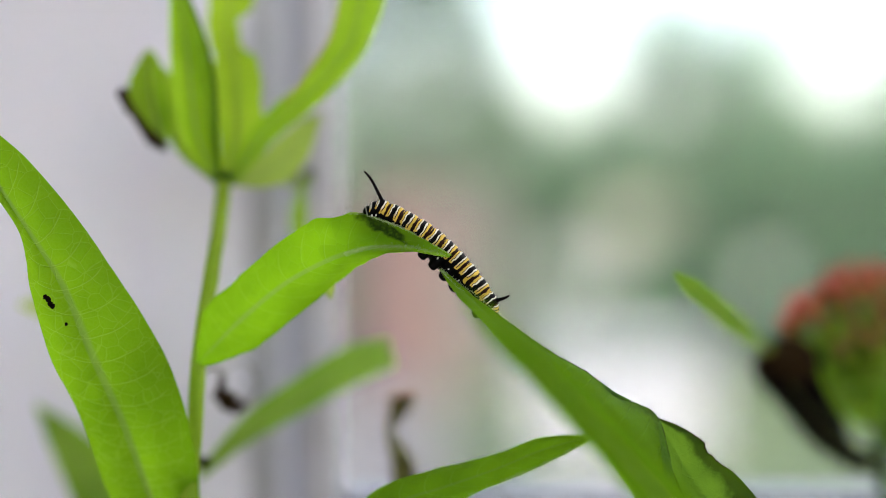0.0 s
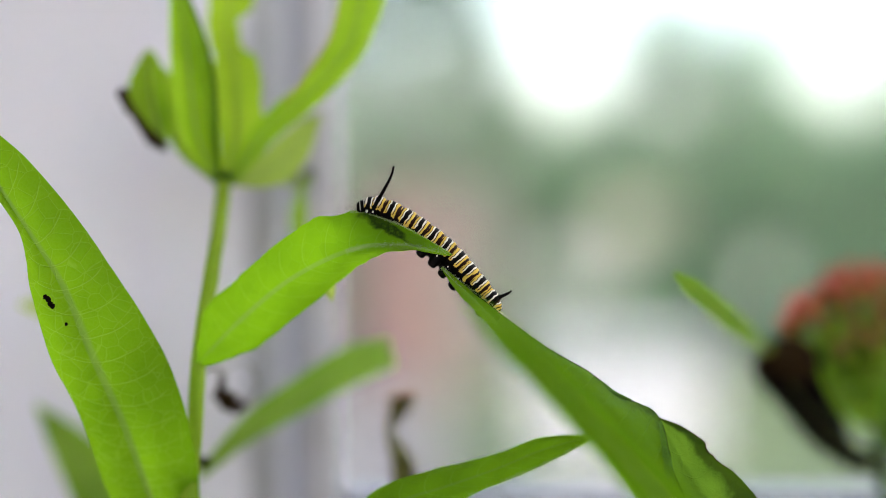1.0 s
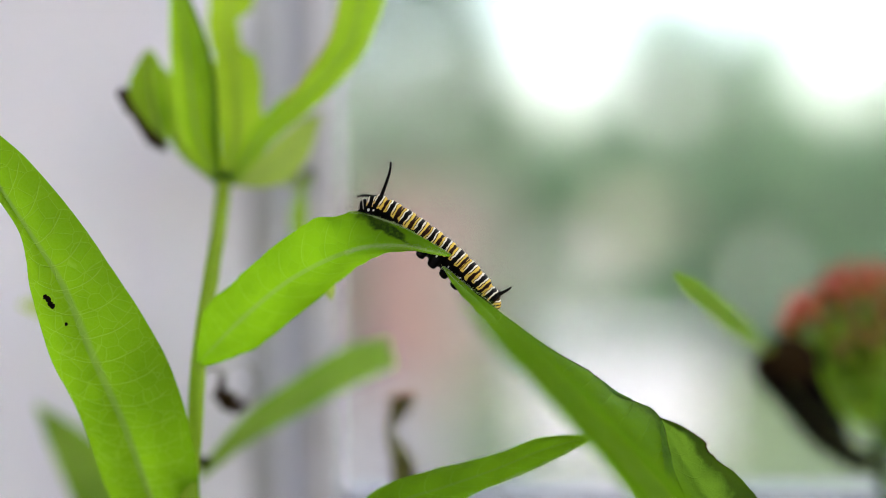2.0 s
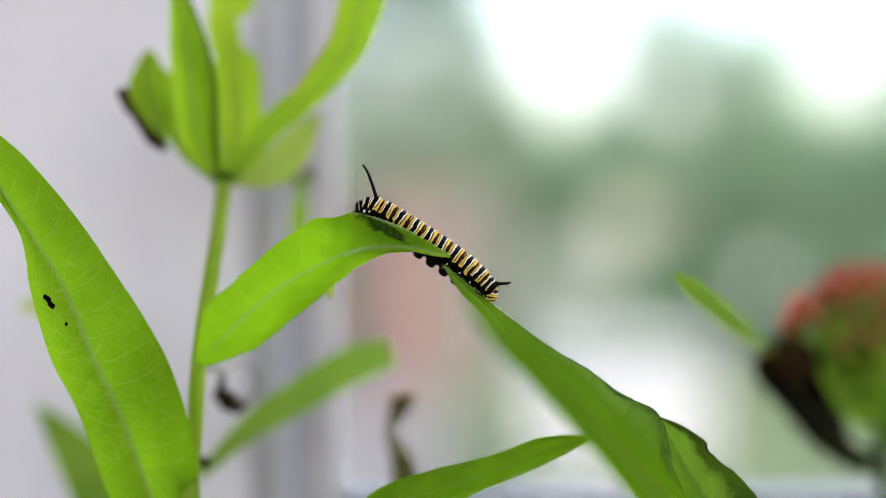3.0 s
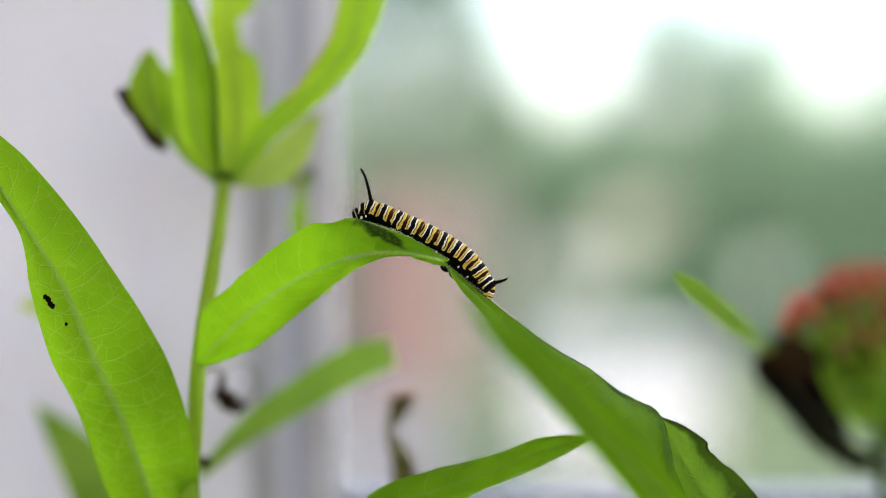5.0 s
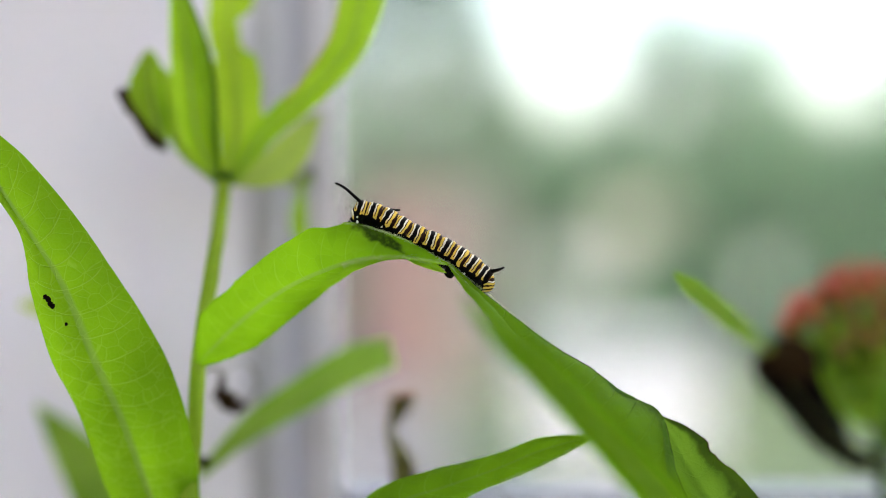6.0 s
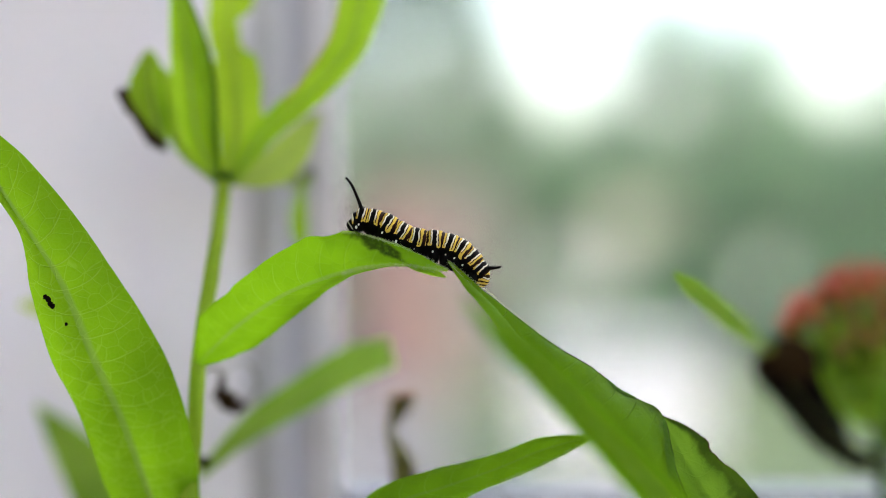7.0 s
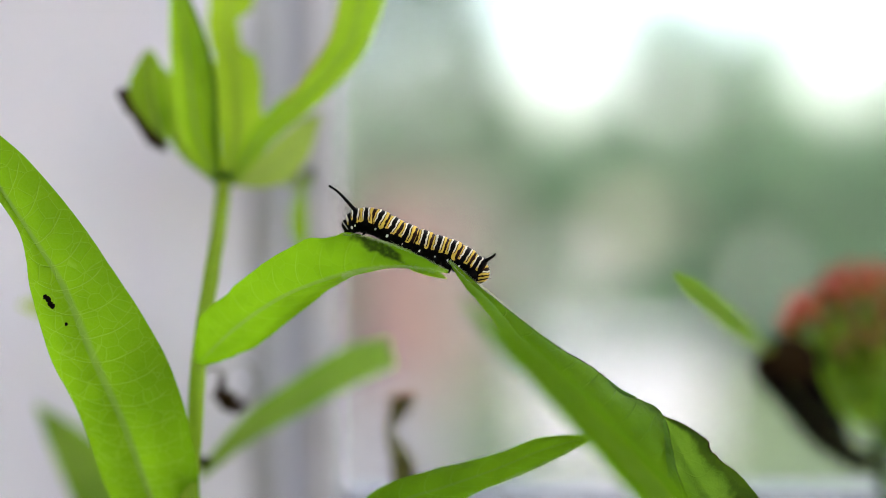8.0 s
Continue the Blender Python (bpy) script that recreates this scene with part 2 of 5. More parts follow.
        relief = m.math("MULTIPLY", m.step(arc, 0.11, 0.13), m.step(g[2], 0.25, 0.4))
        col = m.mix(relief, black, (0.28, 0.28, 0.25))
    col = m.mix(m.math("MULTIPLY", fine, 0.35), col, (0.45, 0.36, 0.28), "MULTIPLY")
    m.base(col, 0.5, 0.03)
    m.bump(m.math("ADD", m.math("MULTIPLY", relief, 1.0), m.math("ADD", m.math("MULTIPLY", fine, 0.25), m.math("MULTIPLY", m.noise(420, 2, ob), 0.5))), 0.00012, 0.7)
    return m.mat


SKIN = skin_material("skin_banded", "body")
SKIN_FRONT = skin_material("skin_banded_front", "front")
SKIN_REAR = skin_material("skin_banded_rear", "rear")
SKIN_TAIL = skin_material("skin_banded_tail", "tail")
SKIN_HEAD = skin_material("skin_head", "head")
BLACK = plain("skin_black", (0.002, 0.0016, 0.0016), 0.5, 900, 0.3, 0.0001, 0.04)
SPOT = plain("skin_white_spot", (0.66, 0.66, 0.62), 0.5, 900, 0.15)

PAINT = plain("white_wall_paint", (0.748, 0.727, 0.78), 0.6, 260, 0.06, 0.0002)
FRAME = plain("window_frame_paint", (0.80, 0.79, 0.81), 0.45, 240, 0.08, 0.0001)
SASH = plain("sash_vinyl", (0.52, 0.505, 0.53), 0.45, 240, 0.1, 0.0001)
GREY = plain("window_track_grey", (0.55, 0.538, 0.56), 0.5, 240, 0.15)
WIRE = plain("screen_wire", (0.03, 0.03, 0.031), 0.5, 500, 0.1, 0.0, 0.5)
# darker than the track: shade of the recess is put into this grey
GROOVE_SHADE = plain("groove_shade_grey", (0.36, 0.355, 0.38), 0.5, 240, 0.15)
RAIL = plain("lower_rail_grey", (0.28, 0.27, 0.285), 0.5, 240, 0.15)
FLOOR = plain("floor_boards", (0.30, 0.22, 0.15), 0.5, 30, 0.4)
POT = plain("pot_plastic", (0.03, 0.03, 0.03), 0.5, 200, 0.2)
SOIL = plain("potting_soil", (0.045, 0.03, 0.02), 0.9, 300, 0.6, 0.003)
GRASS = plain("lawn", (0.05, 0.085, 0.025), 0.9, 8, 0.5, 0.02)
BARK = plain("bark", (0.16, 0.145, 0.11), 0.9, 40, 0.5, 0.01)
CROWN = leaf_material("tree_leaves", (0.10, 0.168, 0.11), (0.14, 0.208, 0.145), (0.28, 0.385, 0.28), 0.4, 0.0, ribbed=0.0)
CROWN_DARK = leaf_material("hedge_leaves", (0.115, 0.222, 0.125), (0.165, 0.28, 0.16), (0.36, 0.53, 0.36), 0.45, 0.0, ribbed=0.0)
WHITE_SIDING = plain("white_siding", (0.43, 0.435, 0.46), 0.5, 20, 0.08, 0.001)
BRICK = plain("weathered_brick", (0.182, 0.114, 0.102), 0.85, 30, 0.4, 0.004)


# ---- building helpers ----
def mm(x, y, z):
    """Millimetres from the lens, y away from it, to world metres."""
    return Vector((x / 1000, y / 1000, EYE + z / 1000))


def origin(ob):
    return origin(ob.parent) + ob.location if ob.parent else ob.location.copy()


def thing(name, at, label, category, group="", kind=""):
    ob = tagged(new(name), label, category, group, kind)
    ob.location = at
    ob.empty_display_size = 0.01
    return ob


def link(name, mesh, material, parent=None, label="", at=None, smooth=True):
    """A mesh in world metres becomes one object with its origin at `at`, under parent."""
    at = Vector(at) if at is not None else (origin(parent) if parent else Vector((0, 0, 0)))
    mesh.transform(Matrix.Translation(-at))
    for p in mesh.polygons:
        p.use_smooth = smooth
    mesh.materials.append(material)
    ob = new(name, mesh)
    if parent:
        ob.parent = parent
        ob.location = at - origin(parent)
    else:
        ob.location = at
    if label:
        ob["label"] = label
    return ob


def part(name, bm, material, parent=None, label="", at=None, smooth=True):
    mesh = bpy.data.meshes.new(name)
    bmesh.ops.recalc_face_normals(bm, faces=bm.faces)
    bm.to_mesh(mesh)
    bm.free()
    return link(name, mesh, material, parent, label, at, smooth)


def curve_points(ctrl, n):
    """n+1 points of a smooth curve through the control points (vectors)."""
    pts = [Vector(c) for c in ctrl]
    pts = [pts[0] * 2 - pts[1]] + pts + [pts[-1] * 2 - pts[-2]]
    out = []
    for i in range(n + 1):
        s = i / n * (len(pts) - 3)
        k = min(int(s), len(pts) - 4)
        f = s - k
        a, b, c, d = pts[k:k + 4]
        out.append(0.5 * ((2 * b) + (c - a) * f + (2 * a - 5 * b + 4 * c - d) * f * f + (3 * b - a - 3 * c + d) * f ** 3))
    return out


def tube_bm(points, radii, sides=10, bm=None, lumps=0.0):
    """A round tube along points, closed and rounded at both ends."""
    bm = bm or bmesh.new()
    n = len(points)
    rings = []
    side = None
    for i, p in enumerate(points):
        t = (points[min(i + 1, n - 1)] - points[max(i - 1, 0)]).normalized()
        ref = side if side is not None else (Vector((0, 1, 0)) if abs(t.y) < 0.8 else Vector((1, 0, 0)))
        a = (ref - t * ref.dot(t)).normalized()
        side = a
        b = t.cross(a)
        r = radii[i] if hasattr(radii, "__len__") else radii
        ring = []
        for k in range(sides):
            q = 2 * math.pi * k / sides
            w = r * (1 + lumps * noise.noise(p * 300 + Vector((k, 0, 0))))
            ring.append(bm.verts.new(p + (a * math.cos(q) + b * math.sin(q)) * w))
        rings.append(ring)
    for r0, r1 in zip(rings, rings[1:]):
        for k in range(sides):
            bm.faces.new((r0[k], r0[(k + 1) % sides], r1[(k + 1) % sides], r1[k]))
    bm.faces.new(rings[0][::-1])
    bm.faces.new(rings[-1])
    return bm


def box_bm(x0, x1, y0, y1, z0, z1, bevel=0.0, bm=None):
    bm = bm or bmesh.new()
    made = bmesh.ops.create_cube(bm, size=1, matrix=Matrix.Translation(((x0 + x1) / 2, (y0 + y1) / 2, (z0 + z1) / 2)) @ Matrix.Diagonal((x1 - x0, y1 - y0, z1 - z0, 1)))
    if bevel:
        edges = {e for v in made["verts"] for e in v.link_edges}
        bmesh.ops.bevel(bm, geom=list(edges), offset=bevel, segments=2, affect="EDGES")
    return bm


def ball_bm(centre, rx, ry, rz, turn=None, bm=None, segs=16, rings=10):
    bm = bm or bmesh.new()
    m = Matrix.Translation(centre) @ (turn or Matrix()) @ Matrix.Diagonal((rx, ry, rz, 1))
    bmesh.ops.create_uvsphere(bm, u_segments=segs, v_segments=rings, radius=1, matrix=m)
    return bm


EDGES = {}


def leaf(parent, material, mid, left, right, label="", name="leaf", n=56, half=9, bulge=0.5, ripple=0.25, at=None, rib=0.55, seed=0.0, nibble=0.0):
    """A leaf blade lofted over its rib and its two edges (millimetres), quilted between the veins, with a raised rib on it."""
    M, L, R = (curve_points([mm(*p) for p in c], n) for c in (mid, left, right))
    verts, uvs, faces = [], [], []
    run = 0.0
    for i in range(n + 1):
        if i:
            run += (M[i] - M[i - 1]).length * 100
        v = i / n
        along = (M[min(i + 1, n)] - M[max(i - 1, 0)]).normalized()
        nor = (R[i] - L[i]).cross(along)
        nor = nor.normalized() if nor.length > 1e-9 else Vector((0, -1, 0))
        if nor.y > 0:
            nor = -nor
        for k in range(-half, half + 1):
            s = abs(k) / half
            edge = L[i] if k < 0 else R[i]
            p = M[i].lerp(edge, s)
            wide = (edge - M[i]).length
            q = noise.noise(Vector((k / half * 2.2 + seed, v * 7, seed)))
            quilt = 0.5 + 0.5 * math.cos(2 * math.pi * (run * 2.6 - 0.85 * s ** 1.4))
            p = p + nor * (bulge / 1000 * 4 * s * (1 - s) * min(1, wide * 120) + ripple / 1000 * q * s * 2 * min(1, wide * 250) + 0.10 / 1000 * quilt * s * (1 - 0.6 * s))
            if s > 0.8 and wide > 0:
                w = noise.noise(Vector((v * 38 + seed * 3, 5.0 if k < 0 else 9.0, seed))) * 0.10 + noise.noise(Vector((v * 12 + seed, k, 1))) * 0.25
                p = p + (edge - M[i]).normalized() * w * (s - 0.8) * 5 / 1000 * (0.6 + nibble) * min(1, wide * 400)
            verts.append(p)
            uvs.append((k / half, run))
    c = 2 * half + 1
    for i in range(n):
        for k in range(c - 1):
            a = i * c + k
            faces.append((a, a + 1, a + c + 1, a + c))
    mesh = bpy.data.meshes.new(name)
    mesh.from_pydata(verts, [], faces)
    layer = mesh.uv_layers.new(name="UVMap")
    for lp in mesh.loops:
        layer.data[lp.index].uv = uvs[lp.vertex_index]
    ob = link(name, mesh, material, parent, label, at if at is not None else M[0])
    EDGES[ob.name] = [verts[i * c + c - 1] for i in range(n + 1)]
    if rib:
        pts = [M[i] + Vector((0, -0.10 / 1000, 0)) for i in range(0, n - 2, 2)]
        bm = tube_bm(pts, [max(0.08, rib * (1 - 0.85 * i / len(pts))) / 1000 for i in range(len(pts))], 8)
        part("midrib", bm, RIB, ob, at=origin(ob))
    return ob


def hairs(ob, points, length, count, spread, seed, name="hairs", thick=0.011, material=None):
    """Fine plant hairs that stand off a line of points; too many to count."""
    rng = random.Random(seed)
    verts, faces = [], []
    for _ in range(count):
        s = rng.random() * (len(points) - 1.001)
        k = int(s)
        p = points[k].lerp(points[k + 1], s - k) + Vector([rng.gauss(0, spread / 1000) for _ in range(3)])
        d = Vector((rng.gauss(0, 0.6), rng.gauss(-0.3, 0.6), rng.gauss(0.15, 0.8))).normalized()
        tip = p + d * length / 1000 * rng.uniform(0.4, 1.1)
        a = d.orthogonal().normalized() * thick / 1000
        b = d.cross(a)
        n = len(verts)
        verts += [p + a, p - a * 0.5 + b * 0.86, p - a * 0.5 - b * 0.86, tip]
        faces += [(n, n + 1, n + 3), (n + 1, n + 2, n + 3), (n + 2, n, n + 3)]
    mesh = bpy.data.meshes.new(name)
    mesh.from_pydata(verts, [], faces)
    h = link(name, mesh, material or HAIR, ob, at=origin(ob))
    h["kind"] = "stuff"
    return h


# ---- the room and its window ----
def structure(name, bm, material, label, category, smooth=False, parent=None):
    ob = part(name, bm, material, parent, smooth=smooth)
    if not parent:
        tagged(ob, label, category, kind="structure")
    return ob


structure("floor", box_bm(-1.8, 1.8, -2.5, 0.62, -0.42, 0.0), FLOOR, "brown wooden floor of the room", "floor")
structure("ceiling", box_bm(-1.8, 1.8, -2.5, 0.62, 2.40, 2.50), PAINT, "white painted ceiling", "ceiling")
structure("wall_west", box_bm(-1.8, -1.7, -2.4, 0.455, 0, 2.4), PAINT, "white painted side wall", "wall")
structure("wall_east", box_bm(1.7, 1.8, -2.4, 0.455, 0, 2.4), PAINT, "white painted side wall", "wall")
bm = box_bm(-1.8, 1.8, -2.5, -2.4, 0, 1.1)
box_bm(-1.8, 1.8, -2.5, -2.4, 2.3, 2.4, 0, bm)
box_bm(-1.8, -1.2, -2.5, -2.4, 1.1, 2.3, 0, bm)
box_bm(1.2, 1.8, -2.5, -2.4, 1.1, 2.3, 0, bm)
structure("wall_south", bm, PAINT, "white wall with a wide opening", "wall")
# window wall, pierced for the window
WX0, WX1, WZ0, WZ1 = -0.0295, 1.05, EYE - 0.0560, 1.95
bm = box_bm(-1.8, -0.0635, 0.455, 0.62, 0, 2.4)
box_bm(WX1 + 0.04, 1.8, 0.455, 0.62, 0, 2.4, 0, bm)
box_bm(-0.0635, WX1 + 0.04, 0.455, 0.62, 0, WZ0 - 0.03, 0, bm)
box_bm(-0.0635, WX1 + 0.04, 0.455, 0.62, WZ1 + 0.03, 2.4, 0, bm)
structure("wall_north", bm, PAINT, "plain white painted wall beside the window", "wall")
structure("trim", box_bm(-0.0628, -0.0422, 0.444, 0.4535, WZ0 - 0.06, WZ1 + 0.06, 0.002), PAINT, "white painted window casing", "trim")

win = thing("window_1", (WX0, 0.47, WZ0), "white framed window with a fine insect screen", "window", kind="structure")
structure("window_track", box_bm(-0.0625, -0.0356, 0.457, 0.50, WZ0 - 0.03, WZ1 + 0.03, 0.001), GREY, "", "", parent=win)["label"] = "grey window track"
structure("track_groove", box_bm(-0.0356, -0.0297, 0.484, 0.50, WZ0 - 0.03, WZ1 + 0.03), GROOVE_SHADE, "", "", parent=win)["label"] = "recessed groove of the track, its shade put into the grey"
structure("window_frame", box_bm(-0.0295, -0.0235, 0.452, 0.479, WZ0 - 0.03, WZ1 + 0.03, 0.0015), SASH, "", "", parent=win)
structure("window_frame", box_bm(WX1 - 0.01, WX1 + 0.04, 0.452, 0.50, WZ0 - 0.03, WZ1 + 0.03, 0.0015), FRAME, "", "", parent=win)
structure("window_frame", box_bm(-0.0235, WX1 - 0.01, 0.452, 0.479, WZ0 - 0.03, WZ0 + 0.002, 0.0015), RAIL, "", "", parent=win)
structure("window_frame", box_bm(-0.0235, WX1 - 0.01, 0.452, 0.479, WZ1 - 0.01, WZ1 + 0.03, 0.0015), FRAME, "", "", parent=win)
structure("window_sill", box_bm(-0.9, 1.5, 0.20, 0.454, 1.005, 1.030, 0.004), FRAME, "", "", parent=win)


def insect_screen(x0, x1, z0, z1, y, pitch, half):
    """Woven wires, upright and level, as one sheet of stuff."""
    verts, faces = [], []

    def wire(ax, ay, az, bx, by, bz):
        n = len(verts)
        for x, z in ((ax, az), (bx, bz)):
            up = bx == ax
            for a, b in ((-1, -1), (1, -1), (1, 1), (-1, 1)):
                verts.append((x + (a * half if up else 0), y + b * half, z + (0 if up else a * half)))
        for k in range(4):
            faces.append((n + k, n + (k + 1) % 4, n + 4 + (k + 1) % 4, n + 4 + k))

    for i in range(int((x1 - x0) / pitch)):
        wire(x0 + i * pitch, y, z0, x0 + i * pitch, y, z1)
    for i in range(int((z1 - z0) / pitch)):
        wire(x0, y, z0 + i * pitch, x1, y, z0 + i * pitch)
    mesh = bpy.data.meshes.new("insect_screen")
    mesh.from_pydata(verts, [], faces)
    ob = link("insect_screen", mesh, WIRE, win, "grey woven insect screen", smooth=False)
    ob["kind"] = "stuff"


insect_screen(-0.0235, 0.40, WZ0, 1.45, 0.463, 0.00141, 0.00016)
# ---- outdoors, seen through the screen ----
ground = structure("ground", box_bm(-900, 900, -900, 2500, -0.60, -0.40), GRASS, "mown green lawn outside the window", "lawn")
structure("pavement", box_bm(-3.0, 0.1, 8.0, 27.0, -0.40, -0.37), plain("pale_concrete", (0.09, 0.087, 0.085), 0.8, 3, 0.25, 0.003), "pale concrete drive across the lawn", "drive")


def foliage(name, blobs, size, material, parent, seed, label="", gaps=()):
    """A crown of single leaves scattered through uneven clumps."""
    rng = random.Random(seed)
    verts, faces = [], []
    for cx, cy, cz, rx, ry, rz, count in blobs:
        for _ in range(count):
            d = Vector([rng.gauss(0, 1) for _ in range(3)]).normalized() * rng.random() ** 0.4
            p = Vector((cx + d.x * rx, cy + d.y * ry, cz + d.z * rz))
            if any((p.x - hx) ** 2 + (p.z - hz) ** 2 < hr * hr for hx, hz, hr in gaps):
                continue
            n = Vector([rng.gauss(0, 1) for _ in range(3)]).normalized()
            a = n.orthogonal().normalized() * size * rng.uniform(0.6, 1.2)
            b = n.cross(a) * 0.55
            k = len(verts)
            verts += [p - a, p + b, p + a, p - b]
            faces.append((k, k + 1, k + 2, k + 3))
    mesh = bpy.data.meshes.new(name)
    mesh.from_pydata(verts, [], faces)
    layer = mesh.uv_layers.new(name="UVMap")
    for lp in mesh.loops:
        layer.data[lp.index].uv = (0.5, 0.3)
    return link(name, mesh, material, parent, label, smooth=False)


def tree(x, y, height, blobs, material, seed, label, r=0.14):
    rng = random.Random(seed)
    t = thing("tree", (x, y, -0.40), label, "tree", "trees beyond the drive")
    pts = [Vector((x + rng.uniform(-0.1, 0.1) * i, y, -0.45 + height * 0.72 * i / 6)) for i in range(7)]
    part("trunk", tube_bm(pts, [r * (1 - 0.10 * i) for i in range(7)], 10), BARK, t)
    for i, b in enumerate(blobs[::3]):
        s = pts[3 + i % 4]
        e = Vector(b[:3])
        limb = [s, s.lerp(e, 0.5) + Vector((0, 0, -0.15)), e]
        part("limb", tube_bm(curve_points(limb, 6), [r * 0.25 * (1 - 0.12 * k) for k in range(7)], 6), BARK, t)
    foliage("crown", blobs, 0.13, material, t, seed, gaps=SKY_GAPS)
    return t


# openings in the leaves through which the sky shows: across, up, radius
SKY_GAPS = ((1.82, 4.07, 0.74), (1.85, 5.2, 1.1), (6.0, 4.1, 0.72), (6.1, 5.2, 1.05), (4.1, 5.0, 0.55), (3.4, 3.5, 0.26), (-0.1, 3.5, 0.2), (0.5, 4.2, 0.16), (-0.6, 4.4, 0.16),
            (2.53, 1.55, 0.40), (3.1, 1.7, 0.26), (1.75, 1.0, 0.26), (2.15, 0.70, 0.40), (4.67, 0.79, 0.27), (4.9, 1.9, 0.12))
TREES = []


def crown_blobs(x0, x1, z0, z1, y, count, seed):
    """Uneven clumps that fill a crown."""
    rng = random.Random(seed)
    out = []
    for i in range(16):
        f = (i % 4 + rng.uniform(0.2, 0.8)) / 4
        g = (i // 4 + rng.uniform(0.2, 0.8)) / 4
        out.append((x0 + (x1 - x0) * f, y + rng.uniform(-0.5, 0.5), z0 + (z1 - z0) * g, (x1 - x0) * 0.24, 0.6, (z1 - z0) * 0.22, count // 16))
    return out


TREES.append(tree(-0.45, 31, 4.5, crown_blobs(-1.9, 1.05, 2.2, 6.0, 31, 4200, 31), CROWN, 3, "light green garden tree with an open crown", 0.10))
TREES.append(tree(2.0, 31.5, 3.6, crown_blobs(0.8, 3.2, 2.2, 5.2, 31.5, 1600, 32), CROWN, 5, "light green garden tree with gaps in its crown", 0.08))
TREES.append(tree(4.35, 31, 3.6, crown_blobs(3.0, 5.5, 2.1, 5.0, 31, 2400, 33) + [(4.55, 31, 3.1, 0.35, 0.6, 0.6, 500)], CROWN_DARK, 7, "small pointed garden tree", 0.10))
TREES.append(tree(7.0, 32, 4.0, crown_blobs(5.2, 8.6, 2.2, 5.4, 32, 2000, 34) + [(6.4, 32, 2.6, 1.5, 0.6, 0.6, 1800)], CROWN_DARK, 8, "dark green broad garden tree", 0.14))

hedge = thing("hedge", (3.5, 30.2, -0.40), "uneven green hedge with pale gaps in it", "hedge")
blobs = []
rng = random.Random(11)
for i in range(26):
    hx = -2.5 + i * 0.5 + rng.uniform(-0.15, 0.15)
    blobs.append((hx, 30.2 + rng.uniform(-0.4, 0.4), 0.5 + rng.uniform(-0.2, 0.2), 0.7, 0.6, 1.1, 620))
    blobs.append((hx + 0.2, 30.2, 2.0 + rng.uniform(-0.3, 0.35), 0.65, 0.6, 0.95, 700))
foliage("hedge_leaves", blobs, 0.11, CROWN_DARK, hedge, 12, gaps=SKY_GAPS)
WHITE_WALL = plain("white_wall_wash", (0.42, 0.43, 0.42), 0.7, 10, 0.12, 0.002)
# assumed wall, added so that a low gap in the hedge shows bright
boundary = thing("added_wall", (3.0, 58, -0.40), "far white wall added behind the hedge to brighten its gaps", "wall")
part("face", box_bm(-6.0, 14.0, 58, 58.3, -0.42, 1.22, 0.01), WHITE_WALL, boundary, smooth=False)
part("coping", box_bm(-6.1, 14.1, 57.9, 58.4, 1.222, 1.30, 0.01), WHITE_WALL, boundary, smooth=False)
for i in range(9):
    hx = -2.2 + i * 1.45
    part("hedge_stem", tube_bm([Vector((hx, 30.5, -0.45)), Vector((hx + 0.1, 30.5, 0.6)), Vector((hx, 30.5, 1.6))], [0.05, 0.04, 0.02], 6), BARK, hedge)


def storage_box():
    """A low white garden store with a lid, boards and a plinth."""
    t = thing("storage_shed", (1.33, 15, -0.37), "low white boarded garden shed on the drive", "shed")
    x0, x1 = 0.68, 1.92
    part("body", box_bm(x0, x1, 14.9, 16.2, -0.37, 0.42, 0.01), WHITE_SIDING, t, smooth=False)
    for i in range(6):
        part("board", box_bm(x0 - 0.01, x1 + 0.01, 14.87, 14.899, -0.33 + i * 0.124, -0.213 + i * 0.124, 0.004), WHITE_SIDING, t, smooth=False)
    part("roof", box_bm(x0 - 0.06, x1 + 0.06, 14.8, 16.3, 0.422, 0.48, 0.01), WHITE_SIDING, t, smooth=False)
    part("corner_post", box_bm(x0 - 0.03, x0 + 0.07, 14.84, 14.868, -0.36, 0.41, 0.004), WHITE_SIDING, t, smooth=False)


storage_box()


def garden_wall():
    t = thing("garden_wall", (-0.2, 24, -0.37), "pale garden wall with a red brick pier", "wall")
    part("plaster_face", box_bm(-1.2, 0.72, 24, 24.3, -0.42, 2.02, 0.01), plain("grey_plaster", (0.150, 0.146, 0.128), 0.9, 12, 0.3, 0.004), t, smooth=False)
    part("pier", box_bm(-0.90, 0.02, 23.8, 23.999, -0.42, 1.80, 0.01), BRICK, t, "red brick pier", smooth=False)
    part("coping", box_bm(-1.25, 0.77, 23.95, 24.35, 2.022, 2.10, 0.01), plain("coping_stone", (0.15, 0.155, 0.14), 0.8, 20, 0.3, 0.003), t, smooth=False)


garden_wall()

# ---- the plants on the sill ----
SOIL_Z = EYE - 0.140
planter = thing("planter", (0.02, 0.36, 1.030), "dark plastic planter with potting soil on the sill", "planter")
bm = box_bm(-0.14, 0.19, 0.29, 0.43, 1.030, 1.036)
for b in ((-0.14, -0.136, 0.29, 0.43), (0.186, 0.19, 0.29, 0.43), (-0.136, 0.186, 0.29, 0.294), (-0.136, 0.186, 0.426, 0.43)):
    box_bm(*b, 1.036, 1.068, 0, bm)
part("trough", bm, POT, planter, smooth=False)
bm = box_bm(-0.135, 0.185, 0.295, 0.425, 1.037, SOIL_Z)
part("soil", bm, SOIL, planter, smooth=False)

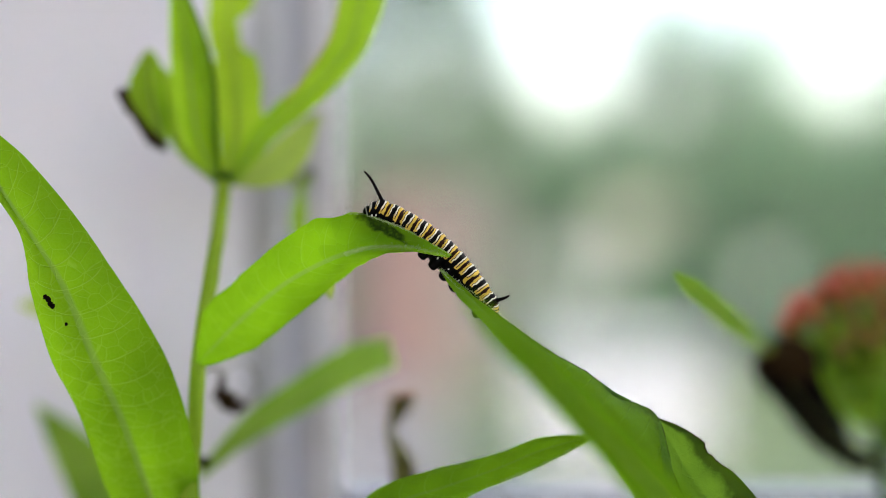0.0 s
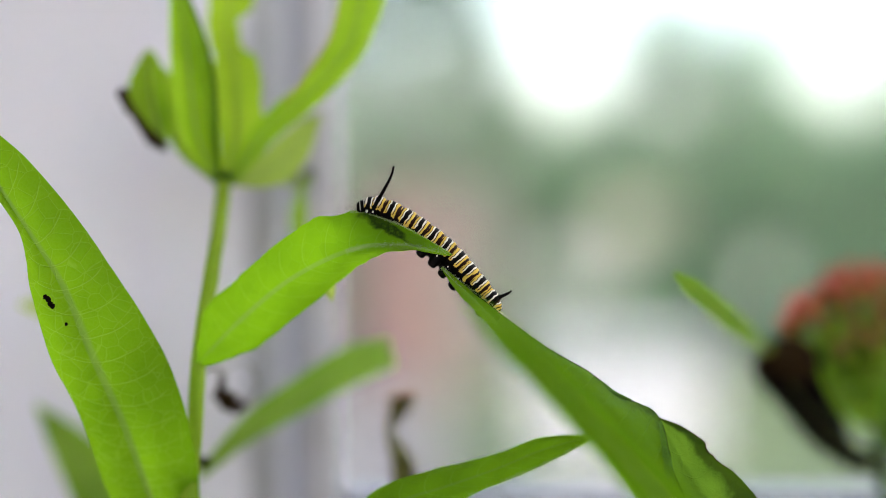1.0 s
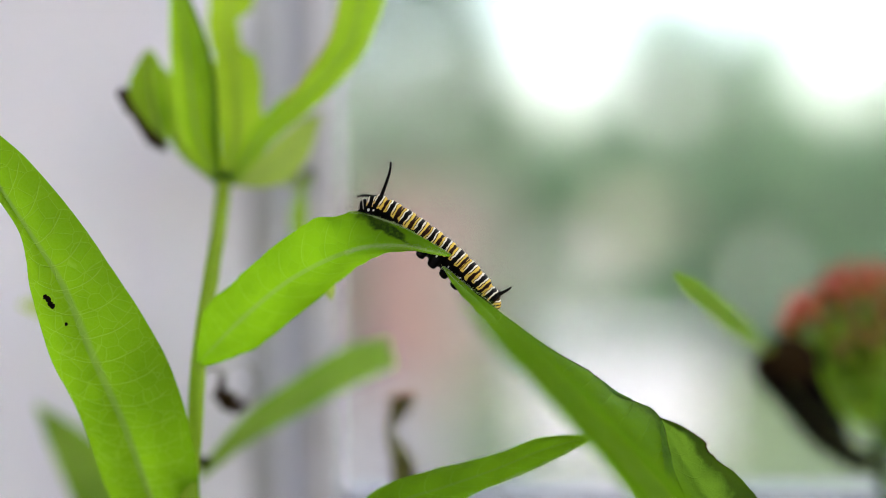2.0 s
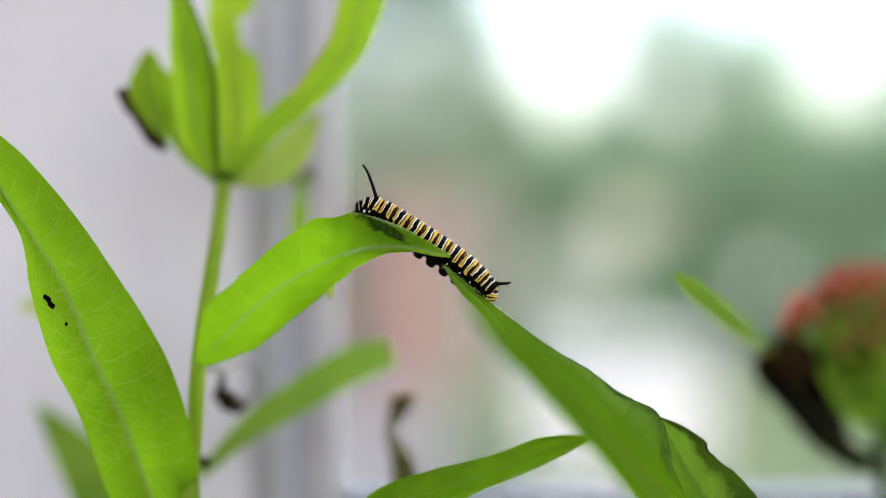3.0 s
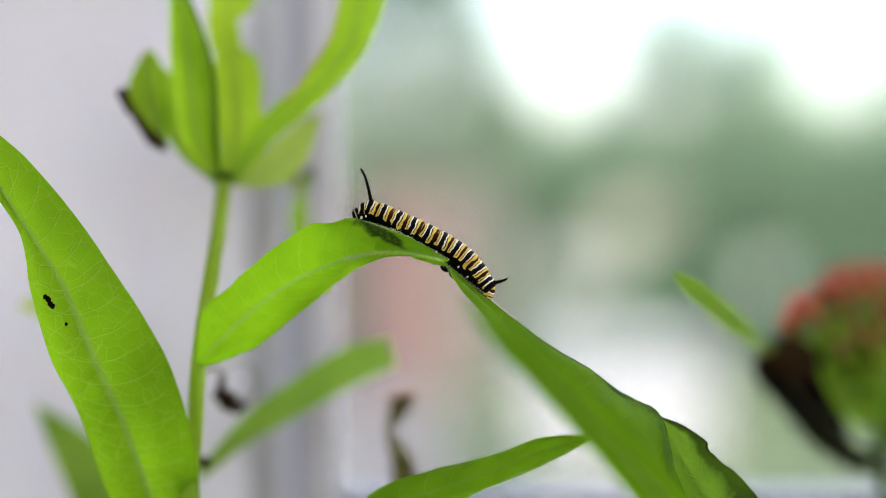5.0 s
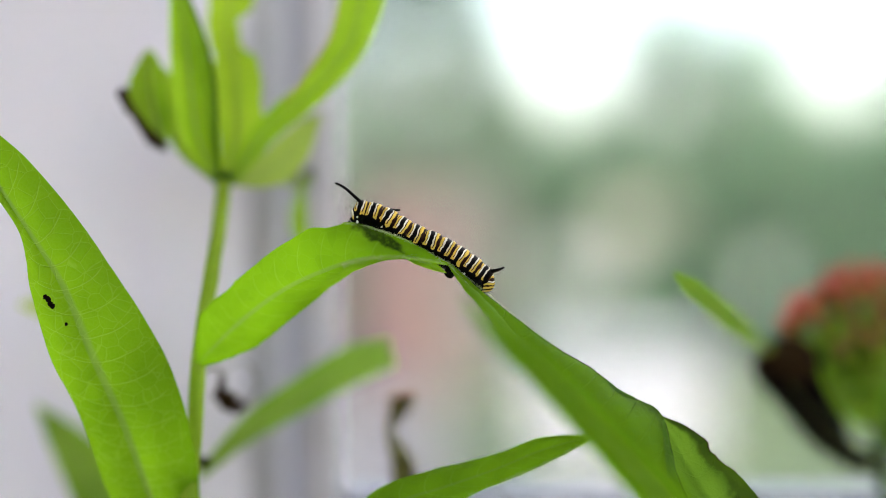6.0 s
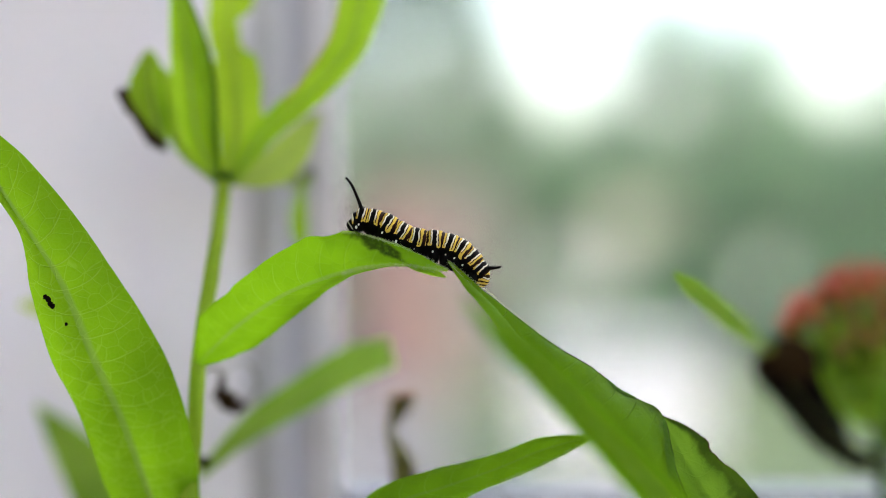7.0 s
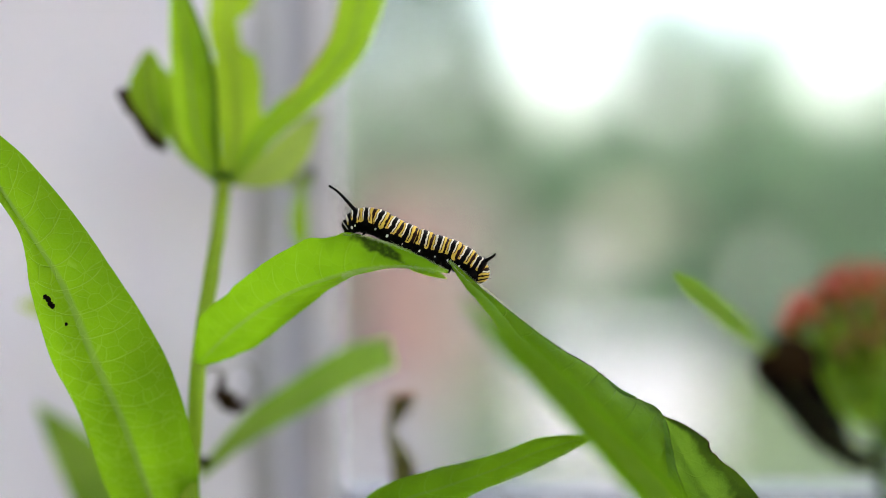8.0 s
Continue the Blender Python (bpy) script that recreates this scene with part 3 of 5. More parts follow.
plant = thing("milkweed_plant", mm(-50, 352, -142), "leafy green milkweed with fuzzy lance-shaped leaves", "plant", "plants in the planter")
stem_pts = curve_points([mm(-52, 352, -142), mm(*(-44.08, 352, -53.34)), mm(*(-42.18, 352, -34.26)), mm(*(-41.22, 352, -18.99)), mm(*(-39.75, 358.5, -3.79)), mm(*(-39.5, 368, 4.08)), mm(*(-39.63, 377.8, 12.6))], 40)
part("stem", tube_bm(stem_pts, [1.35 / 1000 - 0.0000012 * i for i in range(41)], 12, lumps=0.08), STEM, plant)

# the arching leaf that the caterpillar crawls along
arch = leaf(plant, LEAF_SHADOWED,
            [(-41.58, 351, -19.7), (-34.14, 346, -12.29), (-26.1, 339, -5.88), (-18.41, 333, -1.9), (-11.99, 330, 0.09), (-5.71, 329, 0.27), (1.07, 329, -1.16)],
            [(-41.77, 351, -19.41), (-39.69, 347, -10.25), (-31.89, 342, -3.15), (-21.7, 335, 4), (-13.84, 331.5, 5.57), (-5.73, 330, 2.95), (1.16, 329, -0.98)],
            [(-41.1, 351, -20.08), (-31.6, 349, -16.46), (-20.89, 344, -8.3), (-14.61, 339, -3.4), (-9.87, 334, -1), (-4.85, 331, -0.54), (0.98, 329, -1.34)],
            "arching bright green leaf, shadow patch painted near its tip", at=mm(*(-41.58, 351, -19.7)), bulge=0.6, seed=1.3, nibble=2.2, ripple=0.5, rib=0)
TIP_ROOT = mm(-6.4, 330.3, 0.7)
limp_tip = leaf(arch, LEAF_SHADOWED,
                [(-6.4, 330.3, 0.7), (-4.2, 330.2, 0.8), (-2.2, 330.1, 0.85), (-0.2, 330.1, 0.8), (1.5, 330.2, 0.7)],
                [(-6.4, 330.3, 0.9), (-4.2, 330.3, 1.9), (-2.2, 330.2, 1.9), (-0.2, 330.1, 1.4), (1.5, 330.2, 0.75)],
                [(-6.4, 330.3, 0.5), (-4.2, 330.3, 0.1), (-2.2, 330.2, 0.1), (-0.2, 330.1, 0.3), (1.5, 330.2, 0.65)],
                "limp tip of the arching leaf", name="leaf_tip", at=TIP_ROOT, bulge=0.15, ripple=0.1, seed=1.9, rib=0, n=30)
# the broad leaf beside the wall
broad = leaf(plant, LEAF,
             [(-45.98, 364, -56.14), (-49.38, 353, -42.49), (-52.91, 343, -28.27), (-56.55, 337, -17.72), (-60.93, 333.5, -5.79), (-66.06, 332, 2.61), (-71.46, 332, 11.07), (-79.35, 333, 24.91)],
             [(-46.77, 364, -56.14), (-55.25, 352, -43.8), (-59.24, 342, -28.18), (-63.22, 337, -18.18), (-65.9, 333.5, -7.14), (-67.41, 332, 2.34), (-73.26, 332, 11.79), (-79.35, 333, 25.37)],
             [(-44.8, 364, -56.14), (-41.36, 354, -42.61), (-42.08, 345, -28.9), (-45.4, 339, -16.91), (-51.85, 335, -5.18), (-59.04, 333, 5.69), (-66.96, 332, 14.94), (-79.17, 333, 24.91)],
             "broad light green leaf with netted veins", bulge=1.2, seed=4.1, rib=0)
bm = bmesh.new()
rng = random.Random(77)
for i in range(22):
    f = i / 21
    c = mm(*(-63.2, 331.1, -7.45)).lerp(mm(*(-61.9, 331.1, -9.4)), f) + Vector((rng.gauss(0, 0.0001), 0, rng.gauss(0, 0.00012)))
    ball_bm(c, 0.0002 + 0.00015 * rng.random(), 0.0002, 0.00024 + 0.0002 * rng.random(), Matrix.Rotation(rng.uniform(0, 3), 4, "Y"), bm, 8, 6)
part("frass", bm, DARK_DRY, broad, "black ragged speck of frass")
part("frass", ball_bm(mm(*(-59.88, 331.2, -11.94)), 0.00025, 0.0002, 0.0003), DARK_DRY, broad)
# blurred leaves farther back
leaf(plant, LEAF_SOFT,
     [(-45.67, 390, -42.39), (-37.59, 397.28, -34.89), (-28.88, 403.52, -29.42), (-19.18, 406.64, -23.59), (-10.19, 408.72, -20.05)],
     [(-45.88, 390, -41.34), (-38.13, 397.28, -31.98), (-28.88, 403.52, -25.27), (-19.18, 406.64, -19.29), (-10.41, 408.72, -17.4)],
     [(-45.25, 390, -43.24), (-37.04, 397.28, -37.04), (-28.26, 402.48, -32.41), (-18.08, 406.64, -26.89), (-9.09, 408.72, -22.93)],
     "soft green leaf with a blunt torn tip", seed=7.7)
leaf(plant, LEAF_SOFT,
     [(-57.94, 411.84, -63.52), (-66.19, 418.08, -52.58), (-72.96, 421.2, -44.42), (-78.48, 423.28, -37.18), (-83.27, 424.32, -31.17)],
     [(-58.5, 411.84, -63.52), (-71.85, 418.08, -54.29), (-76.62, 421.2, -46.7), (-80.2, 423.28, -39.47), (-83.27, 424.32, -31.17)],
     [(-57.04, 411.84, -63.52), (-59.38, 418.08, -50.89), (-67.25, 421.2, -41.56), (-75.04, 423.28, -35.68), (-83.16, 424.32, -31.17)],
     "soft green leaf", seed=9.2)
# the cup of young leaves at the top
leaf(plant, LEAF_YOUNG,
     [(-40.86, 377.76, 12.18), (-43.96, 373.64, 20.36), (-45.1, 370.56, 31.24), (-46.11, 370.56, 40.28), (-48.37, 372.62, 50.6)],
     [(-41.37, 377.76, 12.18), (-47.46, 375.7, 20.48), (-48.72, 373.64, 31.5), (-49.02, 373.64, 40.62), (-48.82, 373.64, 50.75)],
     [(-40.14, 377.76, 12.18), (-40.32, 374.67, 20.41), (-40.61, 372.62, 30.41), (-43.02, 372.62, 39.5), (-48.01, 373.64, 50.75)],
     "young yellow-green upright leaf", bulge=1.6, seed=2.2, rib=0.3)
leaf(plant, LEAF_YOUNG,
     [(-41.39, 379.82, 11.94), (-46.48, 381.87, 16.67), (-49.55, 383.93, 23.01), (-50.72, 384.97, 28.28), (-51.48, 386, 33.59)],
     [(-41.6, 379.82, 11.84), (-48.25, 381.87, 17.18), (-51.21, 383.93, 22.48), (-52.38, 384.97, 27.76), (-51.69, 386, 33.59)],
     [(-40.56, 379.82, 12.25), (-43.89, 381.87, 17.7), (-46.73, 383.93, 24.04), (-48.63, 384.97, 29.32), (-51.27, 386, 33.59)],
     "young yellow-green leaf", seed=2.9, rib=0.3)
leaf(plant, LEAF_BRIGHT,
     [(-39.64, 378.79, 12.21), (-38.1, 383.93, 20.4), (-38.19, 387.03, 29.48), (-38.82, 388.05, 34.82), (-39.97, 389.08, 37.66), (-40.61, 390.11, 41.35), (-40.4, 390.11, 43.67), (-39.76, 390.11, 45.58), (-40.08, 390.11, 50.87)],
     [(-40.45, 378.79, 12.21), (-41.53, 383.93, 21.44), (-42.38, 387.03, 29.48), (-42.71, 388.05, 34.82), (-43.24, 389.08, 37.66), (-44.2, 390.11, 41.35), (-43.99, 390.11, 43.67), (-43.77, 390.11, 45.58), (-43.77, 390.11, 50.87)],
     [(-38.41, 378.79, 12.21), (-33.92, 383.93, 19.88), (-33.68, 387.03, 29.48), (-34.5, 388.05, 35.55), (-37.33, 389.08, 37.45), (-38.28, 390.11, 41.14), (-37.65, 390.11, 43.67), (-35.64, 390.11, 44.94), (-36.17, 390.11, 50.87)],
     "young yellow-green leaf with a chewed edge", seed=3.4, nibble=2.0, n=90, rib=0.3)
leaf(plant, LEAF_YOUNG,
     [(-38.41, 378.79, 12.21), (-32.33, 379.82, 21.73), (-24.3, 379.82, 28.42), (-17.05, 378.79, 37.07), (-14.75, 377.76, 45.15), (-13.68, 376.73, 52.19)],
     [(-38.92, 378.79, 12.21), (-34.18, 379.82, 22.56), (-25.64, 379.82, 30.99), (-20.12, 378.79, 39.64), (-18.44, 377.76, 46.19), (-14.71, 376.73, 52.19)],
     [(-37.37, 378.79, 12.21), (-30.06, 379.82, 20.5), (-22.03, 379.82, 27.08), (-14.59, 378.79, 35.22), (-10.66, 377.76, 44.65), (-9.6, 376.73, 52.19)],
     "long young leaf with a yellowed edge", seed=5.6, rib=0.3)
leaf(plant, LEAF_PALE,
     [(-39.03, 379.82, 11.94), (-33.72, 383.93, 13.43), (-29.27, 387.03, 16.89), (-25.73, 389.08, 21.21), (-22.84, 390.11, 25.48)],
     [(-39.03, 379.82, 12.25), (-34.25, 383.93, 16.75), (-30.33, 387.03, 20.57), (-26.58, 389.08, 23.84), (-22.84, 390.11, 25.48)],
     [(-39.03, 379.82, 11.63), (-32.68, 383.93, 11.35), (-27.48, 387.03, 13.53), (-24.47, 389.08, 18.88), (-22.64, 390.11, 25.48)],
     "pale green leaf", seed=6.1, rib=0.25)
# dark strip painted in for the shade down the upright leaf's edge
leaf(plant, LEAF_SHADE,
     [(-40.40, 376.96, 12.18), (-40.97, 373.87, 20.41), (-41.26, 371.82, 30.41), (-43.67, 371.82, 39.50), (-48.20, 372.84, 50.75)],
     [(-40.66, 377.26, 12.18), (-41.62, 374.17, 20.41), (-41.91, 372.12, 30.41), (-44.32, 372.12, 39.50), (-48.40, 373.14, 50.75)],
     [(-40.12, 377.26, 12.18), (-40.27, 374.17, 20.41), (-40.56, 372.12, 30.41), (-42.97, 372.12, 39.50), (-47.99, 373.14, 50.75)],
     "dark strip standing in for shade along the leaf edge", name="folded_margin", seed=6.3, rib=0, n=40)
edge = [mm(*p) for p in ((-29.01, 376.73, 26.04), (-25.42, 376.73, 30.53), (-21.86, 376.73, 35.65), (-19.96, 375.7, 39.2), (-18.49, 374.67, 45.3))]
part("yellowed_edge", tube_bm(curve_points(edge, 14), [(0.12 + 0.2 * abs(math.sin(i * 1.7))) / 1000 for i in range(15)], 8, lumps=0.4), YELLOWED, plant, "yellowed brown leaf edge")
curled = leaf(plant, LEAF_TIP,
     [(-51.5, 385, 19.4), (-52.9, 385, 24.1), (-53.9, 385, 29.3), (-54.2, 385, 33.5), (-54.3, 385, 36.9)],
     [(-52.2, 385, 18.7), (-56, 383, 23.9), (-57.7, 382, 29.3), (-56.5, 383, 33.7), (-54.9, 385, 36.8)],
     [(-50.8, 385, 19.7), (-50.2, 384, 24.1), (-50.7, 383, 29.3), (-51.8, 384, 34), (-53.7, 385, 36.8)],
     "small curled leaf with a dead blackened edge", seed=8.3)
rim = [mm(*p) for p in ((-58.83, 379.42, 29.11), (-56.78, 379.42, 25.3), (-54.24, 380.48, 21.55), (-51.17, 383.64, 18.2))]
part("dead_edge", tube_bm(curve_points(rim, 10), [0.0007, 0.0011, 0.0008, 0.0011, 0.0007, 0.0009, 0.0008, 0.0011, 0.0014, 0.0011, 0.0006], 8, lumps=0.6), DRY_DARK, curled, "blackened dead leaf edge")
# its dark green stands in for shade where the young leaves overlap
part("bud_base", ball_bm(mm(*(-39.63, 377.76, 12.6)), 0.0019, 0.0019, 0.0016), LEAF_SHADE, plant)
twig = [mm(*p) for p in ((-37.02, 385.84, 12.03), (-30.35, 394.16, 12.72), (-27.03, 400.4, 11.5))]
part("petiole", tube_bm(curve_points(twig, 8), 0.0004, 6), STEM, plant)
leaf(plant, LEAF_TIP,
     [(-27.03, 400.4, 12.59), (-27.86, 401.44, 8.82), (-27.82, 402.48, 3.38), (-26.41, 402.48, -2.62)],
     [(-27.57, 400.4, 12.04), (-28.94, 401.44, 8.82), (-29.35, 402.48, 3.38), (-26.51, 402.48, -2.62)],
     [(-26.48, 400.4, 12.04), (-26.33, 401.44, 8.82), (-26.07, 402.48, 3.38), (-26.29, 402.48, -2.62)],
     "small hanging leaf", seed=1.1, rib=0.2)
part("dead_tip", tube_bm([mm(*(-27.57, 400.4, 11.5)), mm(*(-25.62, 400.4, 13.35)), mm(*(-25.07, 400.4, 15.85))], [0.0004, 0.0009, 0.0004], 8, lumps=0.4), DRY, plant, "brown withered tip")
part("pale_scrap", ball_bm(mm(*(-26.67, 398.32, 12.96)), 0.0017, 0.0007, 0.0013), LEAF_PALE, plant, "pale scrap of leaf")
leaf(plant, LEAF_PALE,
     [(-68.06, 396, -12.77), (-73.99, 402, -12.1), (-78.39, 405, -11.42), (-83.17, 408, -10.95)],
     [(-68.06, 396, -12.24), (-73.99, 402, -10.13), (-78.61, 405, -9.55), (-83.17, 408, -10.73)],
     [(-68.06, 396, -13.42), (-73.67, 402, -13.84), (-78.17, 405, -13.06), (-83.06, 408, -11.28)],
     "small pale leaf tip", seed=10.4, rib=0)
part("petiole", tube_bm(curve_points([mm(*(-68.06, 396, -12.77)), mm(*(-58.27, 388, -33.55)), mm(*(-48.54, 370, -49.05)), mm(*(-44.08, 352, -53.34))], 10), 0.0005, 8), STEM, plant)
leaf(arch, LEAF_PALE,
     [(-19.55, 345, -5.52), (-19.35, 350, -6.74), (-19, 354, -8.54)],
     [(-20.95, 345, -5.99), (-20.11, 350, -7.31), (-19, 354, -8.64)],
     [(-17.96, 345, -5.05), (-18.22, 350, -6.55), (-18.9, 354, -8.54)],
     "curled spur of the leaf margin", name="margin_spur", seed=2.1, rib=0, n=16)
# withered curls against the stem
c1 = [mm(*p) for p in ((-42.83, 374.4, -21.72), (-41.07, 380.64, -21.77), (-40.14, 381.68, -23.9), (-41.08, 382.72, -26.46), (-39.84, 384.8, -27.64), (-38.91, 385.84, -29.39), (-36.49, 386.88, -28.63))]
part("withered_curl", tube_bm(curve_points(c1, 16), [0.0003] * 5 + [0.0006, 0.0010, 0.0008, 0.0013, 0.0015, 0.0010, 0.0015, 0.0016, 0.0012, 0.0014, 0.0010, 0.0006], 8, lumps=0.9), DRY_DARK, plant, "dark withered leaf curl")
c2 = [mm(*p) for p in ((-37.65, 386.88, -28.74), (-34.68, 388.96, -26.25), (-35.21, 388.96, -22.57), (-37.86, 388.96, -20.99), (-40.27, 386.88, -22.44))]
part("withered_curl", tube_bm(curve_points(c2, 16), 0.00018, 6, lumps=0.4), DRY_OLIVE, plant)
part("leaf_scar", ball_bm(mm(*(-43.31, 378.56, -38.69)), 0.0012, 0.0008, 0.001), DARK_DRY, plant)

second = thing("milkweed_shoot", mm(52, 322, -142), "milkweed shoot with drooping green leaves", "plant", "plants in the planter")
part("stem", tube_bm(curve_points([mm(52, 322, -142), mm(*(47.66, 322, -64.5)), mm(*(47.66, 322, -50.54))], 12), 0.0016, 10), STEM, second)
droop = leaf(second, LEAF_THICK,
             [(47.66, 322, -54.03), (39.56, 320, -47.19), (31.55, 318, -39.14), (26.07, 319.5, -31.53), (22.45, 321, -27.06), (19.76, 322.5, -24.04), (15.95, 325, -19.91), (10.31, 328, -14.58), (4.83, 330, -8.86), (1.97, 330.3, -5.91), (-0.54, 330.5, -3.23)],
             [(47.22, 322, -54.47), (35.41, 314, -48.43), (29.08, 310, -38.57), (23.88, 308, -31.23), (20.77, 309, -26.97), (18.01, 310.5, -23.57), (14.51, 313, -19.43), (9.31, 318, -14.57), (4.3, 324, -8.87), (1.51, 328, -6.05), (-0.63, 330.3, -3.31)],
             [(48.39, 324, -53.49), (42.06, 326, -45.86), (37.32, 327, -36.25), (34.6, 329, -27.11), (30.74, 329.6, -24.3), (27.46, 330, -22.99), (22.93, 330.4, -19.79), (17.14, 331, -16.15), (7.09, 331, -8.97), (3.05, 331, -5.65), (-0.36, 330.8, -3.14)],
             "long drooping green leaf with a browned rim", at=mm(*(47.66, 322, -54.03)), seed=6.6, nibble=1.4, bulge=0.8, n=140, half=12, ripple=0.45)
turned = leaf(droop, LEAF_MOTTLED,
              [(49.42, 325, -53.65), (46.16, 330, -46.43), (42.66, 332, -40.86), (39.69, 332, -36.36), (37.38, 331.5, -32.71), (35.53, 331, -29.52), (33.33, 330.5, -26.43)],
              [(46.3, 331, -55.54), (39.02, 334, -46.99), (34.5, 334, -39.75), (33.04, 333, -34.21), (32.76, 332, -31.41), (32.53, 331.5, -28.67), (31.94, 331, -25.93)],
              [(53.39, 325, -53.21), (52.98, 329, -45.39), (49.71, 331, -39.39), (46.48, 331, -35.62), (42.2, 330.5, -32.52), (40.08, 330, -29.61), (33.49, 330.3, -26.5)],
              "turned mottled lobe of the leaf", name="turned_lobe", seed=3.3, nibble=1.2, bulge=0.7, rib=0, n=120, half=12, ripple=0.5)
# dark strip painted in for the shadow along the fold
leaf(droop, LEAF_FOLD_SHADE,
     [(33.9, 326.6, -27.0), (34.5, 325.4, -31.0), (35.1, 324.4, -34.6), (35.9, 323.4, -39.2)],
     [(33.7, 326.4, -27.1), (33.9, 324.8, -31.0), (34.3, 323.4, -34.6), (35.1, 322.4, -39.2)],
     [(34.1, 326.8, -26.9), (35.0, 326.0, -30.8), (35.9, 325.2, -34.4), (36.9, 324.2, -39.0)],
     "dark strip standing in for the fold's shadow", name="leaf_fold", seed=4.7, bulge=0.3, rib=0, n=40)
# margin rolled over; darker green for the light its two layers block
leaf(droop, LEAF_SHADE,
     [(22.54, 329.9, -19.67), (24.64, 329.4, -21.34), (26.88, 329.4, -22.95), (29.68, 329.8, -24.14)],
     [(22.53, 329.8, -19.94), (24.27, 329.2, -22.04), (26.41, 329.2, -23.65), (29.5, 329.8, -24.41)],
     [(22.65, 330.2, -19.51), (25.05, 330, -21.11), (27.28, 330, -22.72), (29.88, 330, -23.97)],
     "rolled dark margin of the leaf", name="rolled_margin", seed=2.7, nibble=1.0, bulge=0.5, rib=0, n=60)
for blade, a, b, big in ((droop, 58, 100, 0.10), (turned, 60, 119, 0.10)):
    rim = EDGES[blade.name][a:b]
    k = len(rim) - 1
    part("browned_rim", tube_bm([p + Vector((0, -0.00005, 0)) for p in rim], [(0.03 + big * abs(math.sin(i * 0.9) + 0.5 * math.sin(i * 2.3)) * math.sin(math.pi * i / k)) / 1000 for i in range(k + 1)], 6, lumps=0.6), DRY, blade, "thin browned leaf rim")
    hairs(blade, rim, 0.35, 500, 0.08, 40 + a, "browned_down", 0.013, DRY)
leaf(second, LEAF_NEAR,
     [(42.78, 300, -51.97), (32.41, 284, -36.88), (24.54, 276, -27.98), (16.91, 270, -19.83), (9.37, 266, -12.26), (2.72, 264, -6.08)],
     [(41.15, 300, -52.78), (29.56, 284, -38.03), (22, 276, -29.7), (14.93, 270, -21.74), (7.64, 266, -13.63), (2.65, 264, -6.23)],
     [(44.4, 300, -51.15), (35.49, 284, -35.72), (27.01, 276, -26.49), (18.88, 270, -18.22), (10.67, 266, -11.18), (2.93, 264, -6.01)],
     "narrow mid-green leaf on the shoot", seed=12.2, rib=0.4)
low = leaf(second, LEAF_PLAIN,
           [(-17.67, 336, -47.27), (-8.59, 337, -41.47), (0.55, 338, -38.57), (8.82, 339, -35.75), (16.22, 340, -32.81), (25.44, 340, -30.14)],
           [(-18.8, 340, -46.91), (-11.46, 341, -39.84), (-2.22, 342, -36.25), (7.97, 342, -33.84), (15.85, 342, -31.06), (25.44, 340, -29.95)],
           [(-16.76, 336, -49.55), (-5.81, 335, -44.41), (3.28, 336, -40.35), (10.6, 337, -37.36), (17.5, 338, -34.45), (25.53, 340, -30.51)],
           "bright green leaf with downy edges", seed=3.9, rib=0)
part("petiole", tube_bm(curve_points([mm(*(-17.49, 336, -47.45)), mm(*(-5.73, 330, -57.16)), mm(*(19.03, 325, -62.46)), mm(*(47.66, 322, -59.27))], 14), 0.0010, 8), STEM, second)
leaf(second, DRY_OLIVE,
     [(-8.55, 399, -52.89), (-7.85, 402.15, -43.5), (-8.65, 404.25, -39.34), (-10.33, 405.3, -35.59), (-9.23, 405.3, -31.53), (-7.26, 405.3, -28.23)],
     [(-10.16, 399, -52.89), (-10.03, 402.15, -42.96), (-10.49, 403.2, -39.24), (-11.15, 403.2, -35.42), (-10.49, 403.2, -31.36), (-10.3, 404.25, -28.38)],
     [(-6.92, 399, -52.89), (-5.34, 402.15, -42.62), (-6.85, 407.4, -39.65), (-9.63, 408.45, -35.88), (-6.85, 407.4, -31.7), (-4.85, 406.35, -28.53)],
     "withered olive brown leaf strip", name="dry_leaf", seed=2.7, rib=0.3)
part("petiole", tube_bm(curve_points([mm(*(-8.55, 399, -52.89)), mm(*(-2.34, 360, -60.41)), mm(*(47.66, 322, -61.89))], 12), 0.0007, 8), STEM, second)

bloom = thing("milkweed_bloom", mm(94, 422, -142), "milkweed flower head with red buds and a dead leaf", "plant", "plants in the planter")
part("stem", tube_bm(curve_points([mm(94, 422, -142), mm(*(93.86, 435, -65.92)), mm(*(94.98, 448, -49.68)), mm(*(92.79, 448, -30.24))], 16), 0.0017, 10), LEAF_SHADE, bloom)
hub = mm(*(92.43, 448.05, -30.24))
buds = ((72.66, 440.84, -15.17), (74.9, 444.96, -11.34), (79.86, 449.08, -9.62), (82.99, 444.96, -6.15), (88.18, 451.14, -4.52), (91.79, 444.96, -4.46), (97.14, 449.08, -5.96), (100.33, 447.02, -9.57),
        (78.61, 436.72, -14.09), (84.96, 437.75, -11.15), (91.28, 436.72, -10.54), (82.55, 432.6, -20.05), (89.24, 432.6, -18.64), (96.6, 436.72, -17.64), (92.06, 455.26, -14.69), (84.66, 455.26, -12.83), (75.29, 436.72, -12.31), (81.16, 442.9, -8.89), (83.98, 438.78, -7.61), (87.73, 436.72, -6.98), (93.49, 438.78, -7.61), (95.42, 436.72, -11.72), (85.73, 432.6, -16.88), (91.59, 432.6, -15.13))
